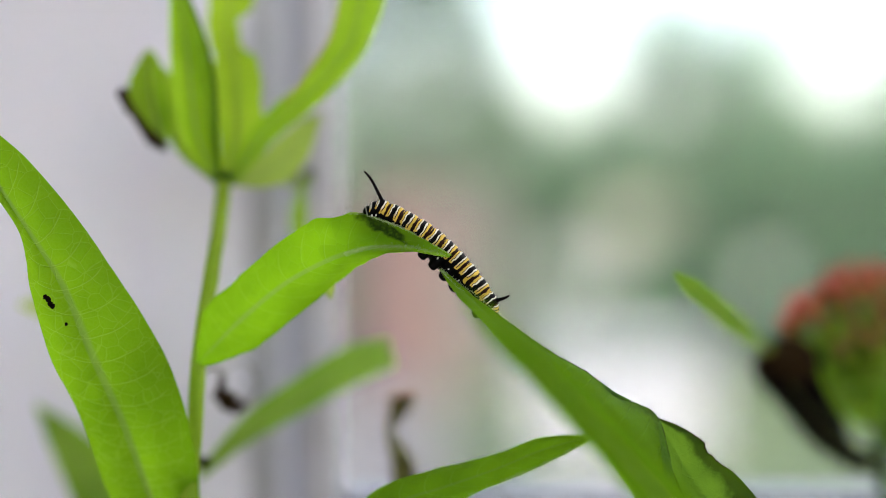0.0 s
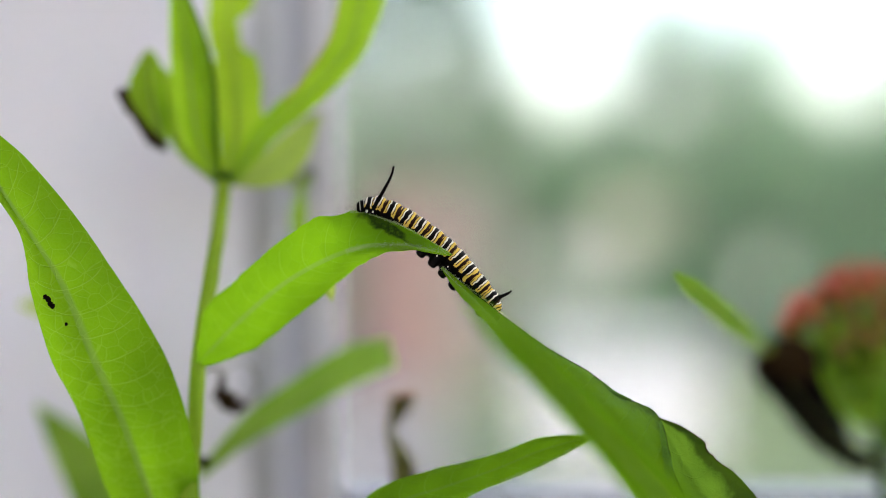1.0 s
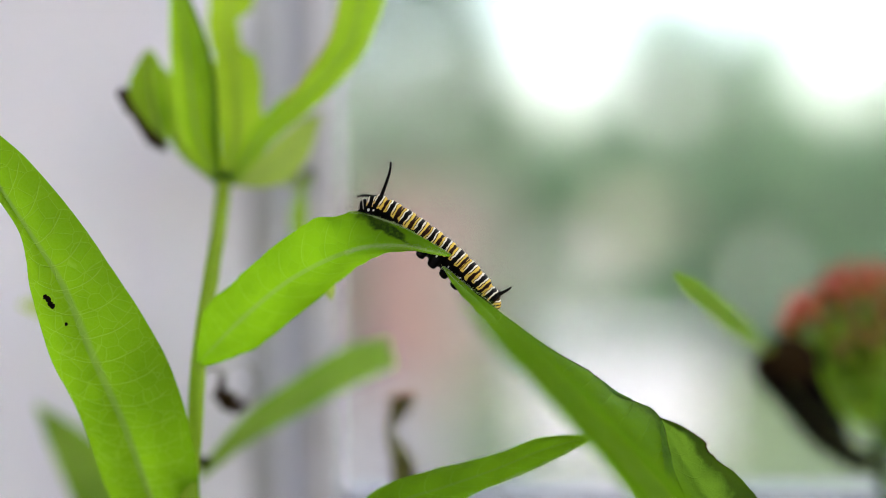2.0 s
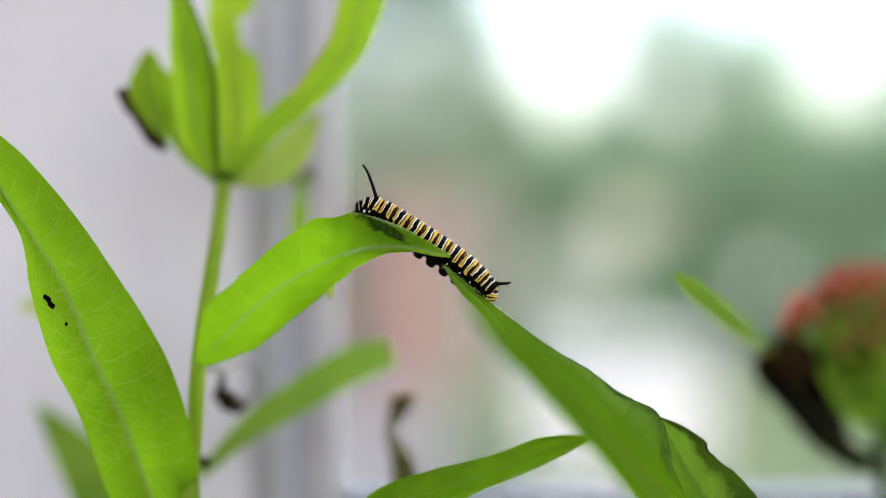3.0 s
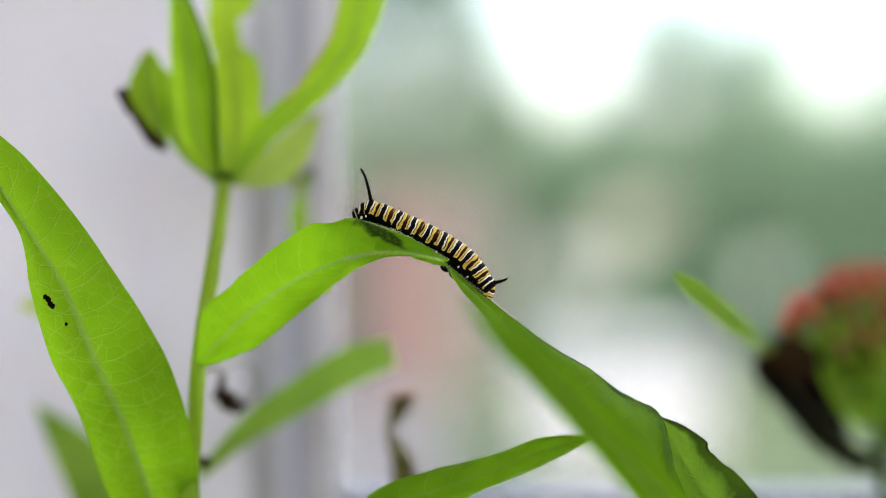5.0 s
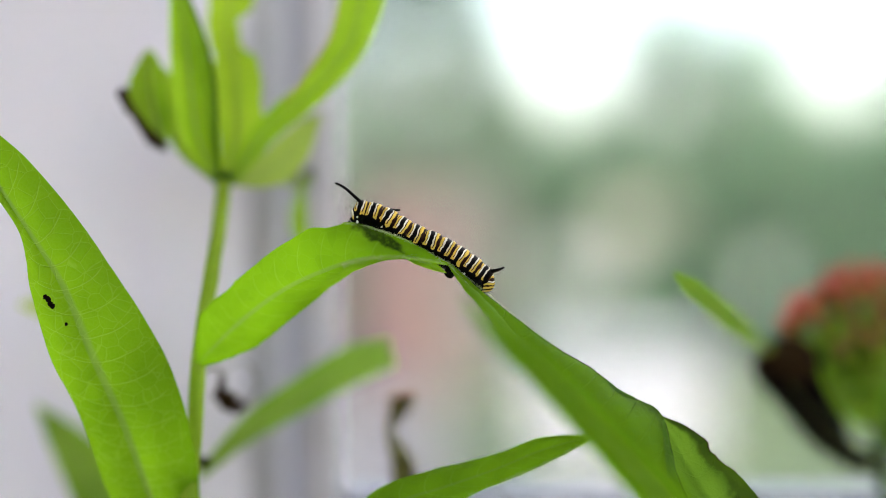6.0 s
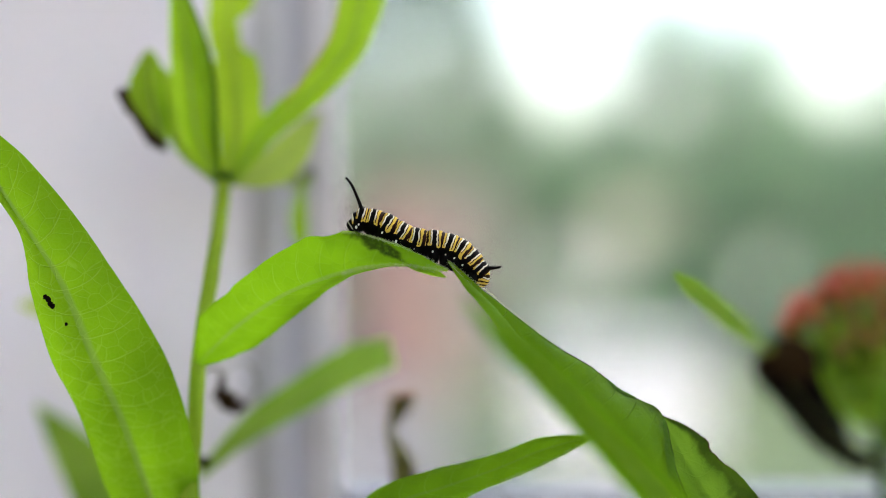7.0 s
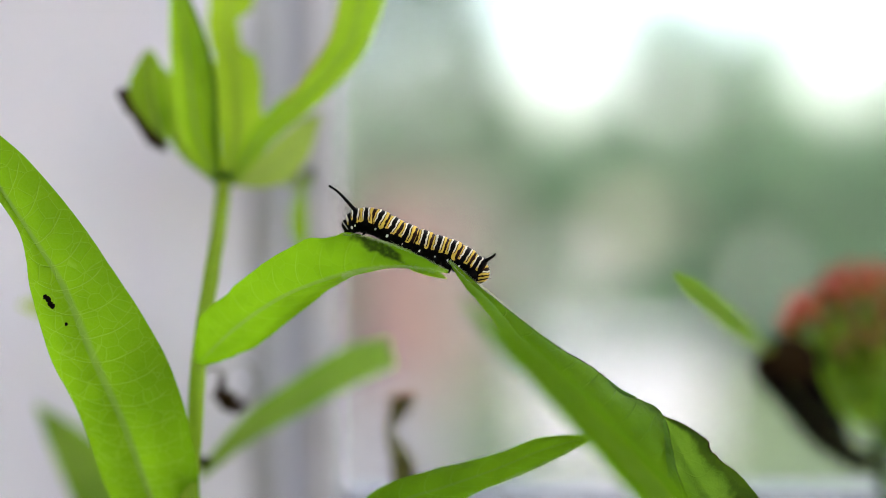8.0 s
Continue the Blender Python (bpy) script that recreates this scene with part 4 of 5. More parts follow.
for i, b in enumerate(buds):
    tip = mm(*b)
    way = (tip - hub).normalized()
    s = 1.0 if i < 11 else 0.85
    pedicel = curve_points([hub, hub.lerp(tip, 0.5) + Vector((0, 0, -0)), tip - way * 0.004], 8)
    ped = part("pedicel", tube_bm(pedicel, 0.00055, 8), STEM, bloom)
    bm = ball_bm((0, 0, 0), 0.0021 * s, 0.0021 * s, 0.0036 * s)
    for v in bm.verts:
        v.co.x *= 1 + 0.12 * math.cos(5 * math.atan2(v.co.y, v.co.x))
        v.co.y *= 1 + 0.12 * math.cos(5 * math.atan2(v.co.y, v.co.x))
    bud = part("flower_bud", bm, BUD if i < 8 or i in (16, 17, 18, 19) else BUD_UNRIPE, bloom, "red bud" if i < 8 else "", at=(0, 0, 0))
    bud.location = tip - way * 0.0015 - origin(bloom)
    bud.rotation_euler = way.to_track_quat("Z", "Y").to_euler()
for i, (px, py) in enumerate(((-0.0105, 0.0035), (-0.006, -0.002), (-0.002, 0.006), (0.003, 0.001))):
    c = hub + Vector((px, -0.004 + 0.002 * i, py + 0.004))
    part("green_bud", ball_bm(c, 0.0024, 0.0022, 0.0046, pose(0, 0, 0, 0, -35 + 18 * i, 0)), LEAF_PALE if i % 2 else LEAF_YOUNG, bloom)
leaf(bloom, DARK_DRY,
     [(95.85, 447.02, -46.16), (87.57, 444.96, -44.02), (80.2, 442.9, -37.34), (74.04, 439.81, -29.68), (69.54, 437.75, -24.21), (66.72, 438.78, -21.89)],
     [(95.49, 447.02, -47.86), (86.16, 443.93, -47.05), (76, 440.84, -38.72), (68.59, 437.75, -30.74), (65.11, 436.72, -26.16), (65.42, 438.78, -23.67)],
     [(96.29, 449.08, -44.68), (88.91, 448.05, -42.38), (84.88, 447.02, -34.86), (80.75, 444.96, -26.52), (76.56, 442.90, -18.80), (70.55, 440.84, -18.45)],
     "black shrivelled dead leaf", name="dead_leaf", seed=7.1, rib=0.3, bulge=2.5, ripple=0.9)
part("dead_leaf", ball_bm(mm(*(68.97, 435.69, -22.79)), 0.0036, 0.0033, 0.0034), DRY_DARK, bloom, "brown shrivelled leaf tip")
part("dead_leaf", ball_bm(mm(74.0, 438, -23.2), 0.0056, 0.0040, 0.0050, pose(0, 0, 0, 0, 35, 0)), DRY_DARK, bloom, "brown shrivelled leaf base")
rng = random.Random(5)
for i in range(9):
    a = mm(*(65.47, 436.72, -24.5)).lerp(mm(*(80, 439.81, -42.21)), i / 8)
    b = a + Vector((rng.uniform(-0.007, -0.002), 0.002, rng.uniform(-0.004, 0.006)))
    part("withered_thread", tube_bm([a, a.lerp(b, 0.5) + Vector((0, 0, 0)), b], [0.00016, 0.0001, 0.00004], 5), DARK_DRY, bloom)
leaf(bloom, LEAF_SMALL,
     [(65.34, 424.36, -20.01), (57.49, 401.7, -15.46), (49.79, 381.1, -10.54), (44.05, 367.71, -6.97), (39.95, 359.47, -4.19)],
     [(65.11, 424.36, -20.25), (55.97, 401.7, -16.67), (48.25, 381.1, -11.88), (42.86, 367.71, -7.97), (39.66, 359.47, -4.48)],
     [(65.57, 424.36, -19.79), (59.13, 401.7, -14.38), (51.35, 381.1, -9.3), (45.35, 367.71, -5.88), (40.24, 359.47, -3.89)],
     "small narrow leaf", seed=5.0, rib=0.25, bulge=-0.3)
part("petiole", tube_bm(curve_points([mm(*(65.34, 424.36, -20.01)), mm(*(70.93, 444.96, -22.79)), mm(*(80.59, 453.2, -29.37)), mm(*(93.04, 448.05, -33.89))], 10), 0.0007, 8), STEM, bloom)
leaf(bloom, LEAF_YOUNG,
     [(94.46, 449.08, -35.18), (90.59, 444.96, -30.03), (86.56, 442.9, -25.09), (82.96, 442.9, -20.53), (78.94, 443.93, -16.13)],
     [(93.49, 449.08, -35.79), (88.17, 444.96, -31.24), (84.52, 442.9, -26.53), (81.16, 442.9, -21.73), (78.7, 443.93, -16.37)],
     [(95.44, 449.08, -34.58), (93.79, 447.02, -28), (89.74, 444.96, -22.79), (85.2, 443.93, -18.17), (79.19, 443.93, -15.88)],
     "green bract under the buds", name="bract", seed=4.4, rib=0.3)
leaf(bloom, LEAF_TIP,
     [(92.9, 447, -38.6), (89, 446, -30.1), (85.4, 446, -24.1), (81.1, 446, -19.8)],
     [(88.2, 447, -38.0), (81.6, 446, -31.0), (77.6, 446, -25.3), (76, 446, -19.2)],
     [(94.8, 447, -38.6), (94.4, 446, -28.9), (91.4, 446, -21.6), (84.1, 446, -18)],
     "broad green bract under the buds", name="bract", seed=4.9, rib=0.3)
leaf(bloom, LEAF_SHADE,
     [(99.01, 453.2, -42.88), (96.56, 453.2, -36.12), (93.49, 453.2, -30.59), (89.19, 453.2, -25.06), (85.5, 453.2, -19.53)],
     [(97.79, 453.2, -43.49), (92.26, 453.2, -37.35), (85.5, 453.2, -31.82), (81.58, 453.2, -25.68), (80.59, 453.2, -18.55)],
     [(100.48, 454.23, -42.35), (101.7, 454.23, -34.35), (99.24, 454.23, -28.2), (94.32, 454.23, -22.66), (86.44, 454.23, -19.33)],
     "shaded olive bract under the buds", name="bract", seed=8.4, rib=0.3)
# downy edges and rib
A_EDGE = curve_points([mm(*p) for p in ((-14.94, 332, 5.58), (-12.94, 331.4, 5.39), (-9.32, 330.6, 4.39), (-5.73, 330, 2.95), (1.16, 329, -0.98))], 40)
hairs(arch, A_EDGE, 0.42, 1800, 0.07, 1)
A_RIB = curve_points([mm(*p) for p in ((-15.59, 330.5, -0.81), (-11.97, 329.6, 0.09), (-5.7, 328.6, 0.27), (0.53, 328.6, -0.98))], 30)
hairs(arch, A_RIB, 0.5, 1200, 0.2, 2)
B_EDGE = curve_points([mm(*p) for p in ((-0.36, 330.8, -3.14), (7.53, 330.9, -9.15), (17.13, 330.8, -16.5), (26.03, 330, -22.54))], 40)
hairs(droop, B_EDGE, 0.4, 1400, 0.08, 3)
B_RIB = curve_points([mm(*p) for p in ((-0.54, 330, -3.22), (4.82, 329.5, -8.84), (10.3, 327.5, -14.56), (17.63, 323.5, -21.57))], 40)
hairs(droop, B_RIB, 0.45, 1200, 0.12, 4)
D_EDGE = curve_points([mm(*p) for p in ((3.28, 336, -40.35), (10.6, 337, -37.36), (17.5, 338, -34.45), (25.53, 340, -30.51))], 30)
hairs(low, D_EDGE, 0.9, 900, 0.12, 5)

# ---- the caterpillar ----
PLANE = 333.0  # distance of its body from the lens, mm
KNOTS = (0, 1, 2, 3.8, 5.6, 7.4, 9.2, 11)
SEG = 2.65
RADII = (1.25, 1.60, 1.86, 2.04, 2.12, 2.18, 2.24, 2.28, 2.28, 2.26, 2.2, 2.0, 1.72)
BODY = {}


def crawl(t, bend, *pts):
    """One attitude of the body: the tail's bend and the middle line from the head to the eleventh segment, in millimetres."""
    BODY[t] = (bend, [Vector(p) for p in pts])


def spine(t, u):
    """Place and slope of the segment u at the time t; between attitudes it blends."""
    times = sorted(BODY)
    k = max(i for i, q in enumerate(times) if q <= t + 1e-6)
    t0, t1 = times[k], times[min(k + 1, len(times) - 1)]
    f = (t - t0) / (t1 - t0) if t1 > t0 else 0
    bend = BODY[t0][0] * (1 - f) + BODY[t1][0] * f
    P = [a.lerp(b, f) for a, b in zip(BODY[t0][1], BODY[t1][1])]
    n = len(P)
    tan = [(P[min(i + 1, n - 1)] - P[max(i - 1, 0)]) / (KNOTS[min(i + 1, n - 1)] - KNOTS[max(i - 1, 0)]) for i in range(n)]
    if u > 11:
        a = math.atan2(-tan[-1].y, tan[-1].x)
        b = a + radians(bend) * 0.6
        p = P[-1] + Vector((math.cos(b), -math.sin(b))) * 1.1
        return p, a + radians(bend)
    i = max(j for j in range(n - 1) if KNOTS[j] <= u + 1e-9) if u < 11 else n - 2
    h = KNOTS[i + 1] - KNOTS[i]
    s = (u - KNOTS[i]) / h
    p = P[i] * (2 * s ** 3 - 3 * s * s + 1) + tan[i] * h * (s ** 3 - 2 * s * s + s) + P[i + 1] * (3 * s * s - 2 * s ** 3) + tan[i + 1] * h * (s ** 3 - s * s)
    d = P[i] * (6 * s * s - 6 * s) + tan[i] * h * (3 * s * s - 4 * s + 1) + P[i + 1] * (6 * s - 6 * s * s) + tan[i + 1] * h * (3 * s * s - 2 * s)
    return p, math.atan2(-d.y, d.x)


def segment_pose(t, u):
    p, a = spine(t, u)
    if u < 3:  # the front rings stay in line with the third
        third = spine(t, 3)[1]
        a = third + (a - third) * (0.6 if u == 0 else 0.35)
    return Matrix.Translation(mm(p.x, PLANE, p.y)) @ Matrix.Rotation(a, 4, "Y")


def attitudes():
    crawl(0.0, 20, (-11.88, 5.67), (-10.91, 6.07), (-10.01, 6.18), (-6.2, 4.06), (-2.4, 1.62), (0.93, -1.47), (3.9, -4.8), (6.78, -8.58))
    crawl(0.5, 20, (-12.24, 5.94), (-11.27, 6.33), (-10.38, 6.43), (-6.53, 4.46), (-2.68, 1.88), (0.75, -1.34), (3.91, -4.68), (6.85, -8.5))
    crawl(1.0, 20, (-12.96, 6.57), (-11.69, 6.8), (-10.52, 6.75), (-6.47, 4.62), (-2.73, 2.0), (0.82, -1.04), (3.86, -4.51), (7.17, -8.23))
    crawl(1.5, 20, (-12.24, 6.57), (-11.1, 6.83), (-10.05, 6.81), (-6.13, 4.4), (-2.45, 1.68), (0.96, -1.25), (4.23, -4.54), (7.24, -8.15))
    crawl(1.7, 20, (-12.24, 6.75), (-11.13, 6.96), (-10.11, 6.89), (-6.23, 4.47), (-2.51, 1.73), (0.92, -1.21), (4.21, -4.52), (7.24, -8.14))
    crawl(2.8, 50, (-13.14, 6.57), (-12.04, 6.85), (-11.02, 6.85), (-7.38, 4.63), (-3.43, 1.94), (0.26, -0.54), (3.94, -3.35), (6.79, -6.11))
    crawl(3.0, 50, (-13.14, 6.57), (-12.04, 6.81), (-11.02, 6.76), (-7.39, 4.54), (-3.4, 1.88), (0.29, -0.61), (3.95, -3.36), (6.79, -6.11))
    crawl(3.5, 50, (-13.05, 6.12), (-12.14, 6.48), (-11.3, 6.56), (-7.67, 4.44), (-3.52, 1.92), (0.37, -0.37), (3.9, -2.96), (6.62, -5.9))
    crawl(4.0, 50, (-13.14, 5.85), (-12.14, 6.23), (-11.21, 6.32), (-7.4, 4.07), (-3.38, 1.83), (0.66, -0.48), (4.0, -3.03), (6.61, -6.09))
    crawl(4.5, 50, (-13.5, 5.4), (-12.26, 5.76), (-11.11, 5.83), (-7.27, 3.82), (-3.11, 1.78), (0.8, -0.38), (4.01, -2.92), (6.6, -6.26))
    crawl(4.7, 50, (-13.5, 5.58), (-12.41, 5.93), (-11.4, 5.99), (-7.46, 4.16), (-3.21, 2.15), (0.75, -0.13), (3.91, -2.61), (6.51, -6.04))
    crawl(5.8, 50, (-14.04, 4.32), (-13.58, 5.46), (-13.15, 6.25), (-9.19, 4.54), (-5.09, 2.3), (-0.63, 0.23), (3.07, -1.94), (6.28, -4.6))
    crawl(6.0, 50, (-14.04, 4.05), (-13.57, 5.22), (-13.14, 6.03), (-9.43, 4.66), (-5.47, 2.23), (-1.08, 0.2), (2.73, -2.0), (6.14, -4.42))
    crawl(6.5, 50, (-14.4, 4.05), (-13.63, 4.98), (-12.93, 5.57), (-9.39, 4.32), (-5.47, 2.01), (-0.57, 0.28), (2.78, -1.27), (5.94, -4.21))
    crawl(7.0, 50, (-14.4, 3.6), (-13.65, 4.39), (-12.96, 4.85), (-9.39, 3.76), (-5.21, 1.46), (-0.21, 0.59), (2.97, -0.77), (5.54, -3.55))
    crawl(7.5, 50, (-15.12, 3.6), (-14.25, 4.34), (-13.45, 4.77), (-9.91, 4.01), (-5.88, 2.05), (-1.29, 0.74), (2.28, -0.65), (5.45, -3.25))
    crawl(8.0, 50, (-15.21, 3.6), (-14.45, 4.32), (-13.74, 4.72), (-10.47, 4.32), (-6.77, 2.29), (-2.09, 0.39), (1.81, -0.92), (5.22, -2.93))


attitudes()


def segment_bm(r, length, blunt=0.80, front=1.0, dome=False):
    """One ring of the body: a fat barrel with creases, a little flat below."""
    bm = bmesh.new()
    rings, n, m = [], 14, 28
    for i in range(n + 1):
        s = -1 + 2 * i / n
        w = r * (1 - (1 - blunt) * abs(s) ** 3) * (1 if s > 0 else 1 + (front - 1) * -s)
        w *= 1 - 0.035 * (0.5 + 0.5 * math.cos(s * 9))
        if dome and s > -0.2:
            w = r * math.sqrt(max(0.02, 1 - ((s + 0.2) / 1.2) ** 2.4))
        elif i in (0, n):
            w *= 0.55
        ring = []
        for k in range(m):
            q = 2 * math.pi * k / m
            y, z = math.cos(q) * w, math.sin(q) * w
            if z < 0:
                z *= 0.90 if dome else 1.13
            ring.append(bm.verts.new((s * length / 2 / 1000, y / 1000, z / 1000)))
        rings.append(ring)
    for a, b in zip(rings, rings[1:]):
        for k in range(m):
            bm.faces.new((a[k], a[(k + 1) % m], b[(k + 1) % m], b[k]))
    bm.faces.new(rings[0][::-1])
    bm.faces.new(rings[-1])
    return bm


def local_part(name, bm, material, parent, label=""):
    """A part whose mesh is already in its own space."""
    ob = part(name, bm, material, None, label, at=(0, 0, 0))
    ob.parent = parent
    return ob


def vec(x, y, z):
    return Vector((x, y, z)) / 1000


CENTRE = {t: mm(*(lambda p: (p.x, PLANE, p.y))(spine(t, 6)[0])) for t in BODY}
caterpillar = thing("caterpillar", CENTRE[0.0], "black, yellow and white banded caterpillar crawling along leaves", "caterpillar")
segments = []
for u in range(13):
    r = RADII[u]
    if u == 0:
        bm = ball_bm((0, 0, 0), 0.00100, 0.00118, 0.00122, segs=24, rings=16)
        ob = local_part("head", bm, SKIN_HEAD, caterpillar, "black head with pale stripes")
        for side in (-1, 1):
            local_part("feeler", tube_bm([vec(-0.7, 0.5 * side, -0.7), vec(-1.15, 0.6 * side, -0.95)], [0.00014, 0.00006], 6), BLACK, ob)
        local_part("jaw", ball_bm(vec(-0.55, 0, -0.85), 0.0005, 0.0006, 0.0004), BLACK, ob)
    elif u == 12:
        ob = local_part("tail_segment", segment_bm(r, 3.2, 0.8, 1.0, True), SKIN_TAIL, caterpillar)
    else:
        ob = local_part("body_segment", segment_bm(r, {1: 1.9, 2: 2.2, 11: 2.9}.get(u, SEG * 1.32), 0.78, 0.92 if u < 4 else 1.0), SKIN_FRONT if u < 3 else SKIN_REAR if u == 11 else SKIN, caterpillar)
    segments.append(ob)
    if 1 <= u <= 3:
        for side in (-1, 1):
            leg = [vec(0, 0.7 * side, -r * 0.75), vec(-0.25, 0.95 * side, -r * 0.75 - 0.55), vec(-0.55, 0.7 * side, -r * 0.75 - 1.0)]
            local_part("leg", tube_bm(curve_points(leg, 6), [0.00034, 0.00033, 0.0003, 0.00026, 0.0002, 0.00014, 0.00006], 8), BLACK, ob)
    if 6 <= u <= 9 or u == 12:
        for side in (-1, 1):
            foot = [vec(0, 0.9 * side, -r * 0.5), vec(0, 1.15 * side, -r * 0.9), vec(0.05, 1.2 * side, -r - 0.5), vec(0.05, 1.1 * side, -r - (0.84 if u < 12 else 0.7))]
            local_part("proleg", tube_bm(curve_points(foot, 8), [0.0012, 0.00118, 0.0011, 0.001, 0.0009, 0.0008, 0.0008, 0.00068, 0.0003], 10), BLACK, ob)
    if u in (1, 2, 4, 5, 6, 7, 8, 9, 10):
        # the pale dot low on the flank
        q = radians(210)
        c = vec(-0.2, math.cos(q) * r * 0.985, math.sin(q) * r * 1.11)
        local_part("spot", ball_bm(c, 0.00021 if u % 2 else 0.00016, 0.0002, 0.00028 if u % 2 else 0.0002, segs=10, rings=8), SPOT, ob)


def tentacle(length, base_r, tip_r, bow):
    pts = curve_points([vec(-bow * 0.5, 0, -0.25), vec(bow * 0.5, 0, length * 0.35), vec(bow, 0, length * 0.75), vec(0, 0, length)], 12)
    return tube_bm(pts, [(base_r + (tip_r - base_r) * (i / 12) ** 0.7) / 1000 for i in range(13)], 10)


FRONT_ROOT = {-1: vec(-0.2, -0.75, 1.40), 1: vec(-0.2, 0.75, 1.40)}
REAR_ROOT = {-1: vec(0.75, -0.7, 1.5), 1: vec(0.75, 0.7, 1.5)}
FRONT, FAR, REAR = 5.9, 6.2, 2.5
feelers = {}
for side in (-1, 1):
    feelers["front", side] = local_part("front_tentacle", tentacle(FRONT if side < 0 else FAR, 0.34, 0.17, 0.26), BLACK, segments[2], "long black whip-like tentacle")
    feelers["rear", side] = local_part("rear_tentacle", tentacle(REAR, 0.40, 0.15, 0.10), BLACK, segments[11], "short black tentacle")

# where the tips of the tentacles point: seconds, across, up (mm)
FRONT_NEAR = [(0, -12.51, 12.33), (.2, -11.7, 12.96), (.3, -12.96, 12.33), (.6, -12.24, 12.96), (.7, -11.52, 13.32), (.8, -9.09, 13.5), (.9, -8.1, 13.32), (1.0, -7.83, 13.14), (1.2, -8.01, 13.32), (1.3, -7.56, 12.96), (1.5, -7.56, 13.32), (1.7, -7.65, 13.59), (2.8, -12.06, 13.86), (3.0, -12.87, 13.59), (3.3, -13.86, 12.69), (3.5, -14.04, 12.51), (3.6, -12.33, 13.14), (3.7, -13.14, 12.96), (3.8, -11.52, 13.5), (4.0, -10.71, 13.32), (4.4, -10.89, 12.33), (4.7, -11.7, 12.87), (5.8, -16.83, 10.98), (6.0, -17.01, 10.44), (6.3, -17.28, 9.54), (6.6, -16.56, 11.16), (7.0, -15.39, 11.34), (7.2, -14.94, 11.52), (7.3, -14.31, 11.7), (7.5, -16.2, 11.25), (7.7, -17.28, 10.53), (8.0, -18.18, 10.08)]
FRONT_FAR = [(0, -9.7, 7.0), (1.2, -10.6, 7.4), (1.4, -12.2, 8.5), (1.5, -12.9, 8.8), (1.7, -13.8, 8.9), (2.8, -11.0, 7.3), (4.0, -11.0, 7.0), (4.7, -10.6, 6.8), (5.8, -6.5, 6.2), (6.0, -6.5, 6.2), (6.3, -9.0, 5.6), (6.5, -12.0, 5.6), (8.0, -13.0, 5.2)]
REAR_NEAR = [(0.0, 10.53, -7.38), (0.5, 10.44, -7.11), (1.0, 10.89, -6.66), (1.5, 10.98, -6.48), (1.7, 10.98, -6.39), (2.8, 10.71, -5.13), (3.0, 10.8, -5.31), (3.5, 10.62, -5.04), (4.0, 10.62, -5.13), (4.5, 10.44, -5.13), (4.7, 10.35, -4.95), (5.8, 9.72, -2.79), (6.0, 9.72, -2.88), (6.5, 9.45, -3.06), (7.0, 9.18, -2.79), (7.5, 8.64, -1.44), (8.0, 8.37, -0.72)]


def swing(t, u, root, tip, length, away):
    """The pose of a tentacle in its segment's space, so that it points at tip."""
    m = segment_pose(t, u)
    base = m @ root
    d = mm(tip[0], PLANE, tip[1]) - base
    d.y = 0
    full = length / 1000
    d.y = away * math.sqrt(max(full * full - d.length_squared, (0.12 * full) ** 2))
    z = (m.to_3x3().inverted() @ d).normalized()
    x = Vector((0, 1, 0)).cross(z).normalized()
    turn = Matrix((x, z.cross(x), z)).transposed()
    return Matrix.Translation(root) @ turn.to_4x4()


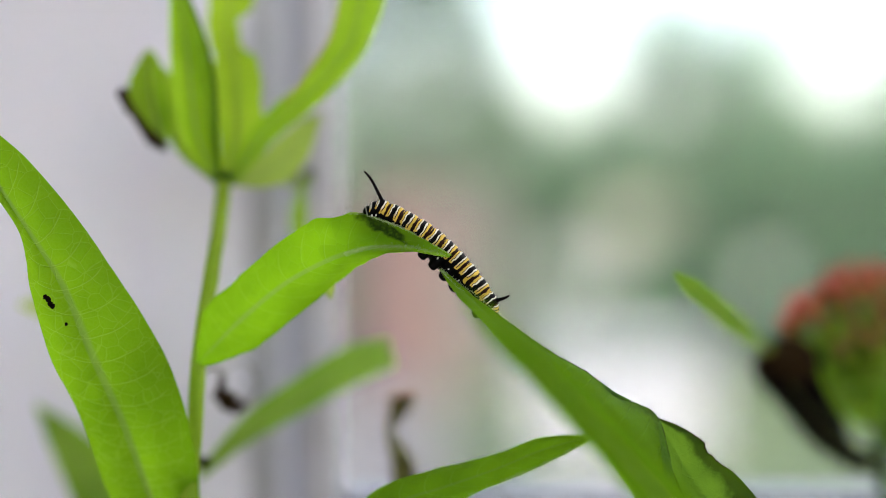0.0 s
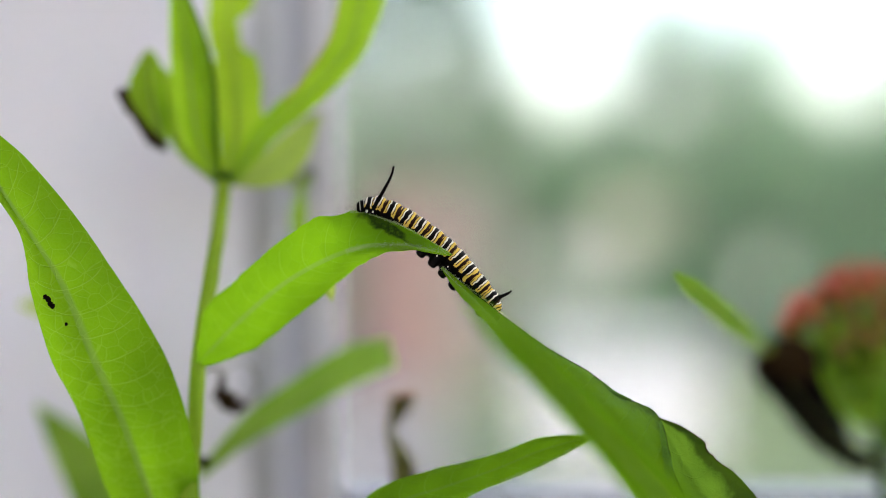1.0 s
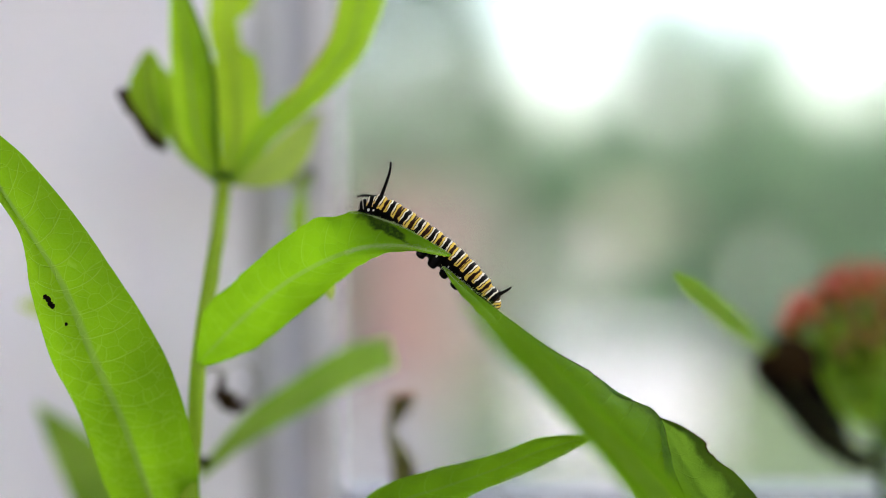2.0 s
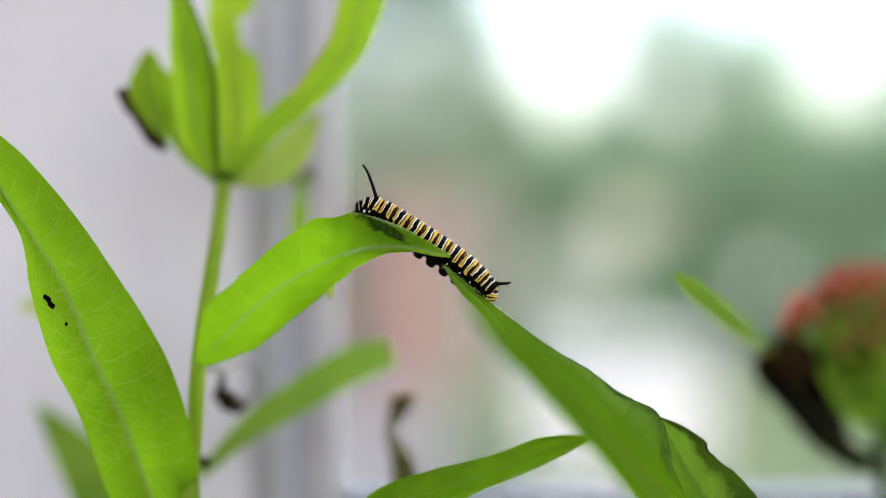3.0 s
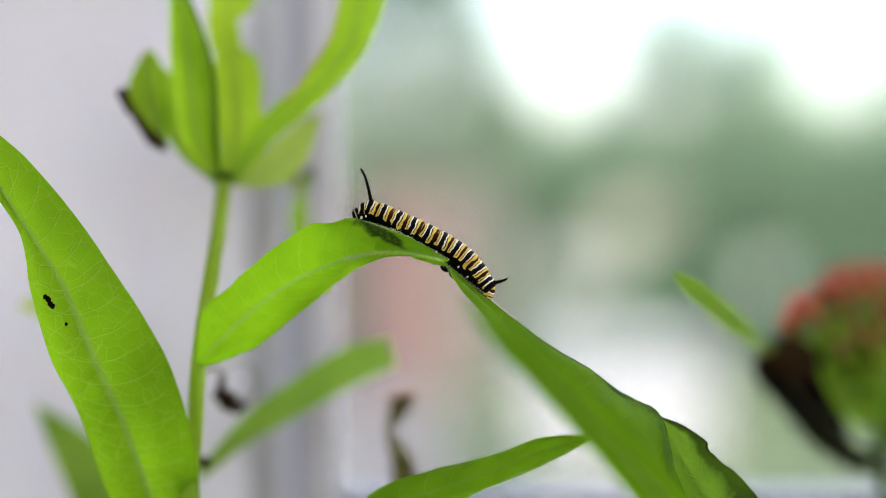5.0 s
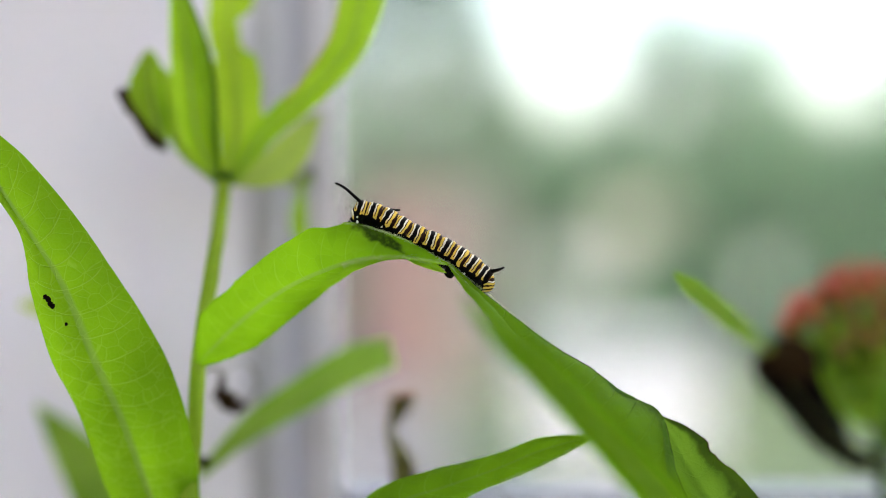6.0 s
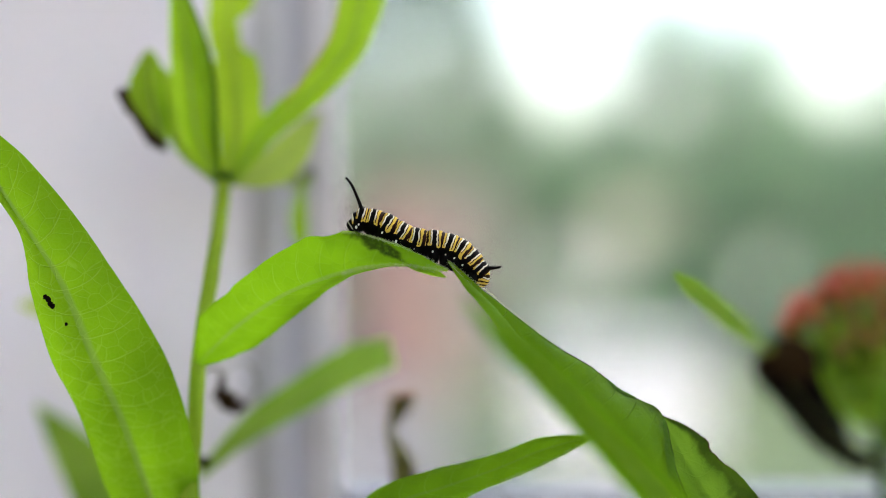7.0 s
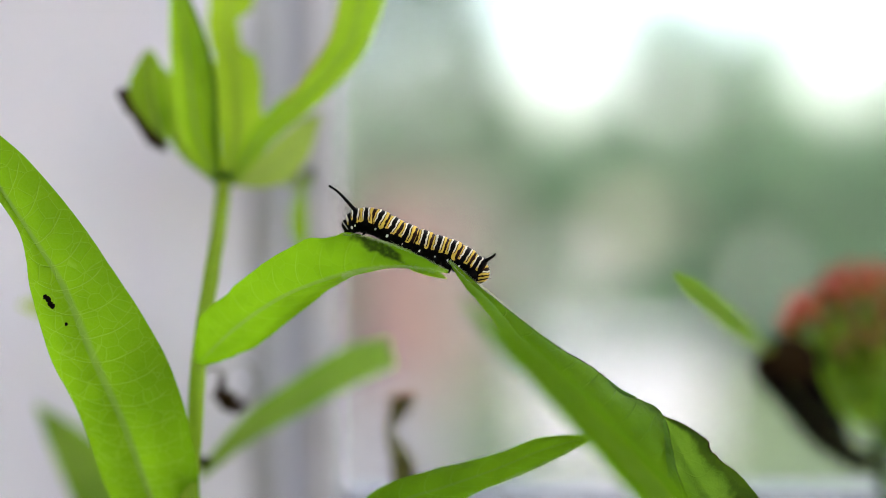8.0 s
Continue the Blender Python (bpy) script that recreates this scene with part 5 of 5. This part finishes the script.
def motions():
    times = sorted(BODY)
    walk(caterpillar, [(t, Matrix.Translation(CENTRE[t])) for t in times])
    for u, ob in enumerate(segments):
        walk(ob, [(t, Matrix.Translation(-CENTRE[t]) @ segment_pose(t, u)) for t in times])
    walk(feelers["front", -1], [(t, swing(t, 2, FRONT_ROOT[-1], (x, z), FRONT, -1)) for t, x, z in FRONT_NEAR])
    walk(feelers["front", 1], [(t, swing(t, 2, FRONT_ROOT[1], (x, z), FAR, 1)) for t, x, z in FRONT_FAR])
    walk(feelers["rear", -1], [(t, swing(t, 11, REAR_ROOT[-1], (x, z), REAR, -1)) for t, x, z in REAR_NEAR])
    walk(feelers["rear", 1], [(t, swing(t, 11, REAR_ROOT[1], (x - 1.8, z - 0.7), REAR, 1)) for t, x, z in REAR_NEAR])
    # the leaves sag and rise as the weight moves along them: seconds, and how far about their stalks
    a = arch.location.copy()
    sag = ((0, 0), (0.5, -0.10), (1.0, -0.13), (1.7, -0.10), (2.8, 0.0), (3.0, 0.0), (3.5, 0.06), (4.0, 0.18), (4.5, 0.35), (4.7, 0.31), (5.8, 0.50), (6.0, 0.55), (6.5, 0.68), (7.0, 0.93), (7.5, 0.91), (8.0, 1.0))
    lean = {t: pose(0, 0, 0, 14.3 * f, -4.9 * f, 2.2 * f) for t, f in sag}
    walk(arch, [(t, Matrix.Translation(a) @ m) for t, m in lean.items()])
    # its limp tip swings down along the other leaf: seconds, across, up (mm)
    stalk, hinge = origin(arch), limp_tip.location.copy()
    rows = []
    for t, x, z in ((0, 1.0, -0.95), (1.0, 1.0, -0.8), (3.0, 0.9, -1.2), (4.0, 0.8, -2.0), (4.7, 1.0, -2.5), (5.8, 1.5, -3.9), (6.5, 2.5, -5.0), (7.0, 3.0, -5.3), (8.0, 3.0, -5.4)):
        turn = lean[min(lean, key=lambda q: abs(q - t))].to_3x3()
        d = mm(x, 330.2, z) - (stalk + turn @ hinge)
        d.y = min(max(d.y, -0.001), 0.0)
        way = turn.inverted() @ d.normalized()
        rows.append((t, Matrix.Translation(hinge) @ Vector((1, 0, 0)).rotation_difference(way).to_matrix().to_4x4()))
    walk(limp_tip, rows)
    # the wind stirs the trees and the hedge
    for k, ob in enumerate(TREES + [hedge]):
        at = ob.location.copy()
        walk(ob, [(t, Matrix.Translation(at) @ pose(0, 0, 0, 0.3 * math.sin(1.3 * t + k), (0.7 if ob is not hedge else 0.4) * math.sin(1.1 * t + 2.1 * k), 0)) for t in range(9)])
    b = droop.location.copy()
    walk(droop, [(t, Matrix.Translation(b) @ Matrix.Rotation(radians(d), 4, "Y")) for t, d in
                 ((0, 0), (0.5, 0), (1.0, 0.3), (1.7, 0.45), (2.8, 0.6), (3.5, 0.75), (4.5, 0.9), (4.7, 0.9), (5.8, 1.2), (6.5, 1.45), (7.0, 1.5), (8.0, 1.6))])


motions()
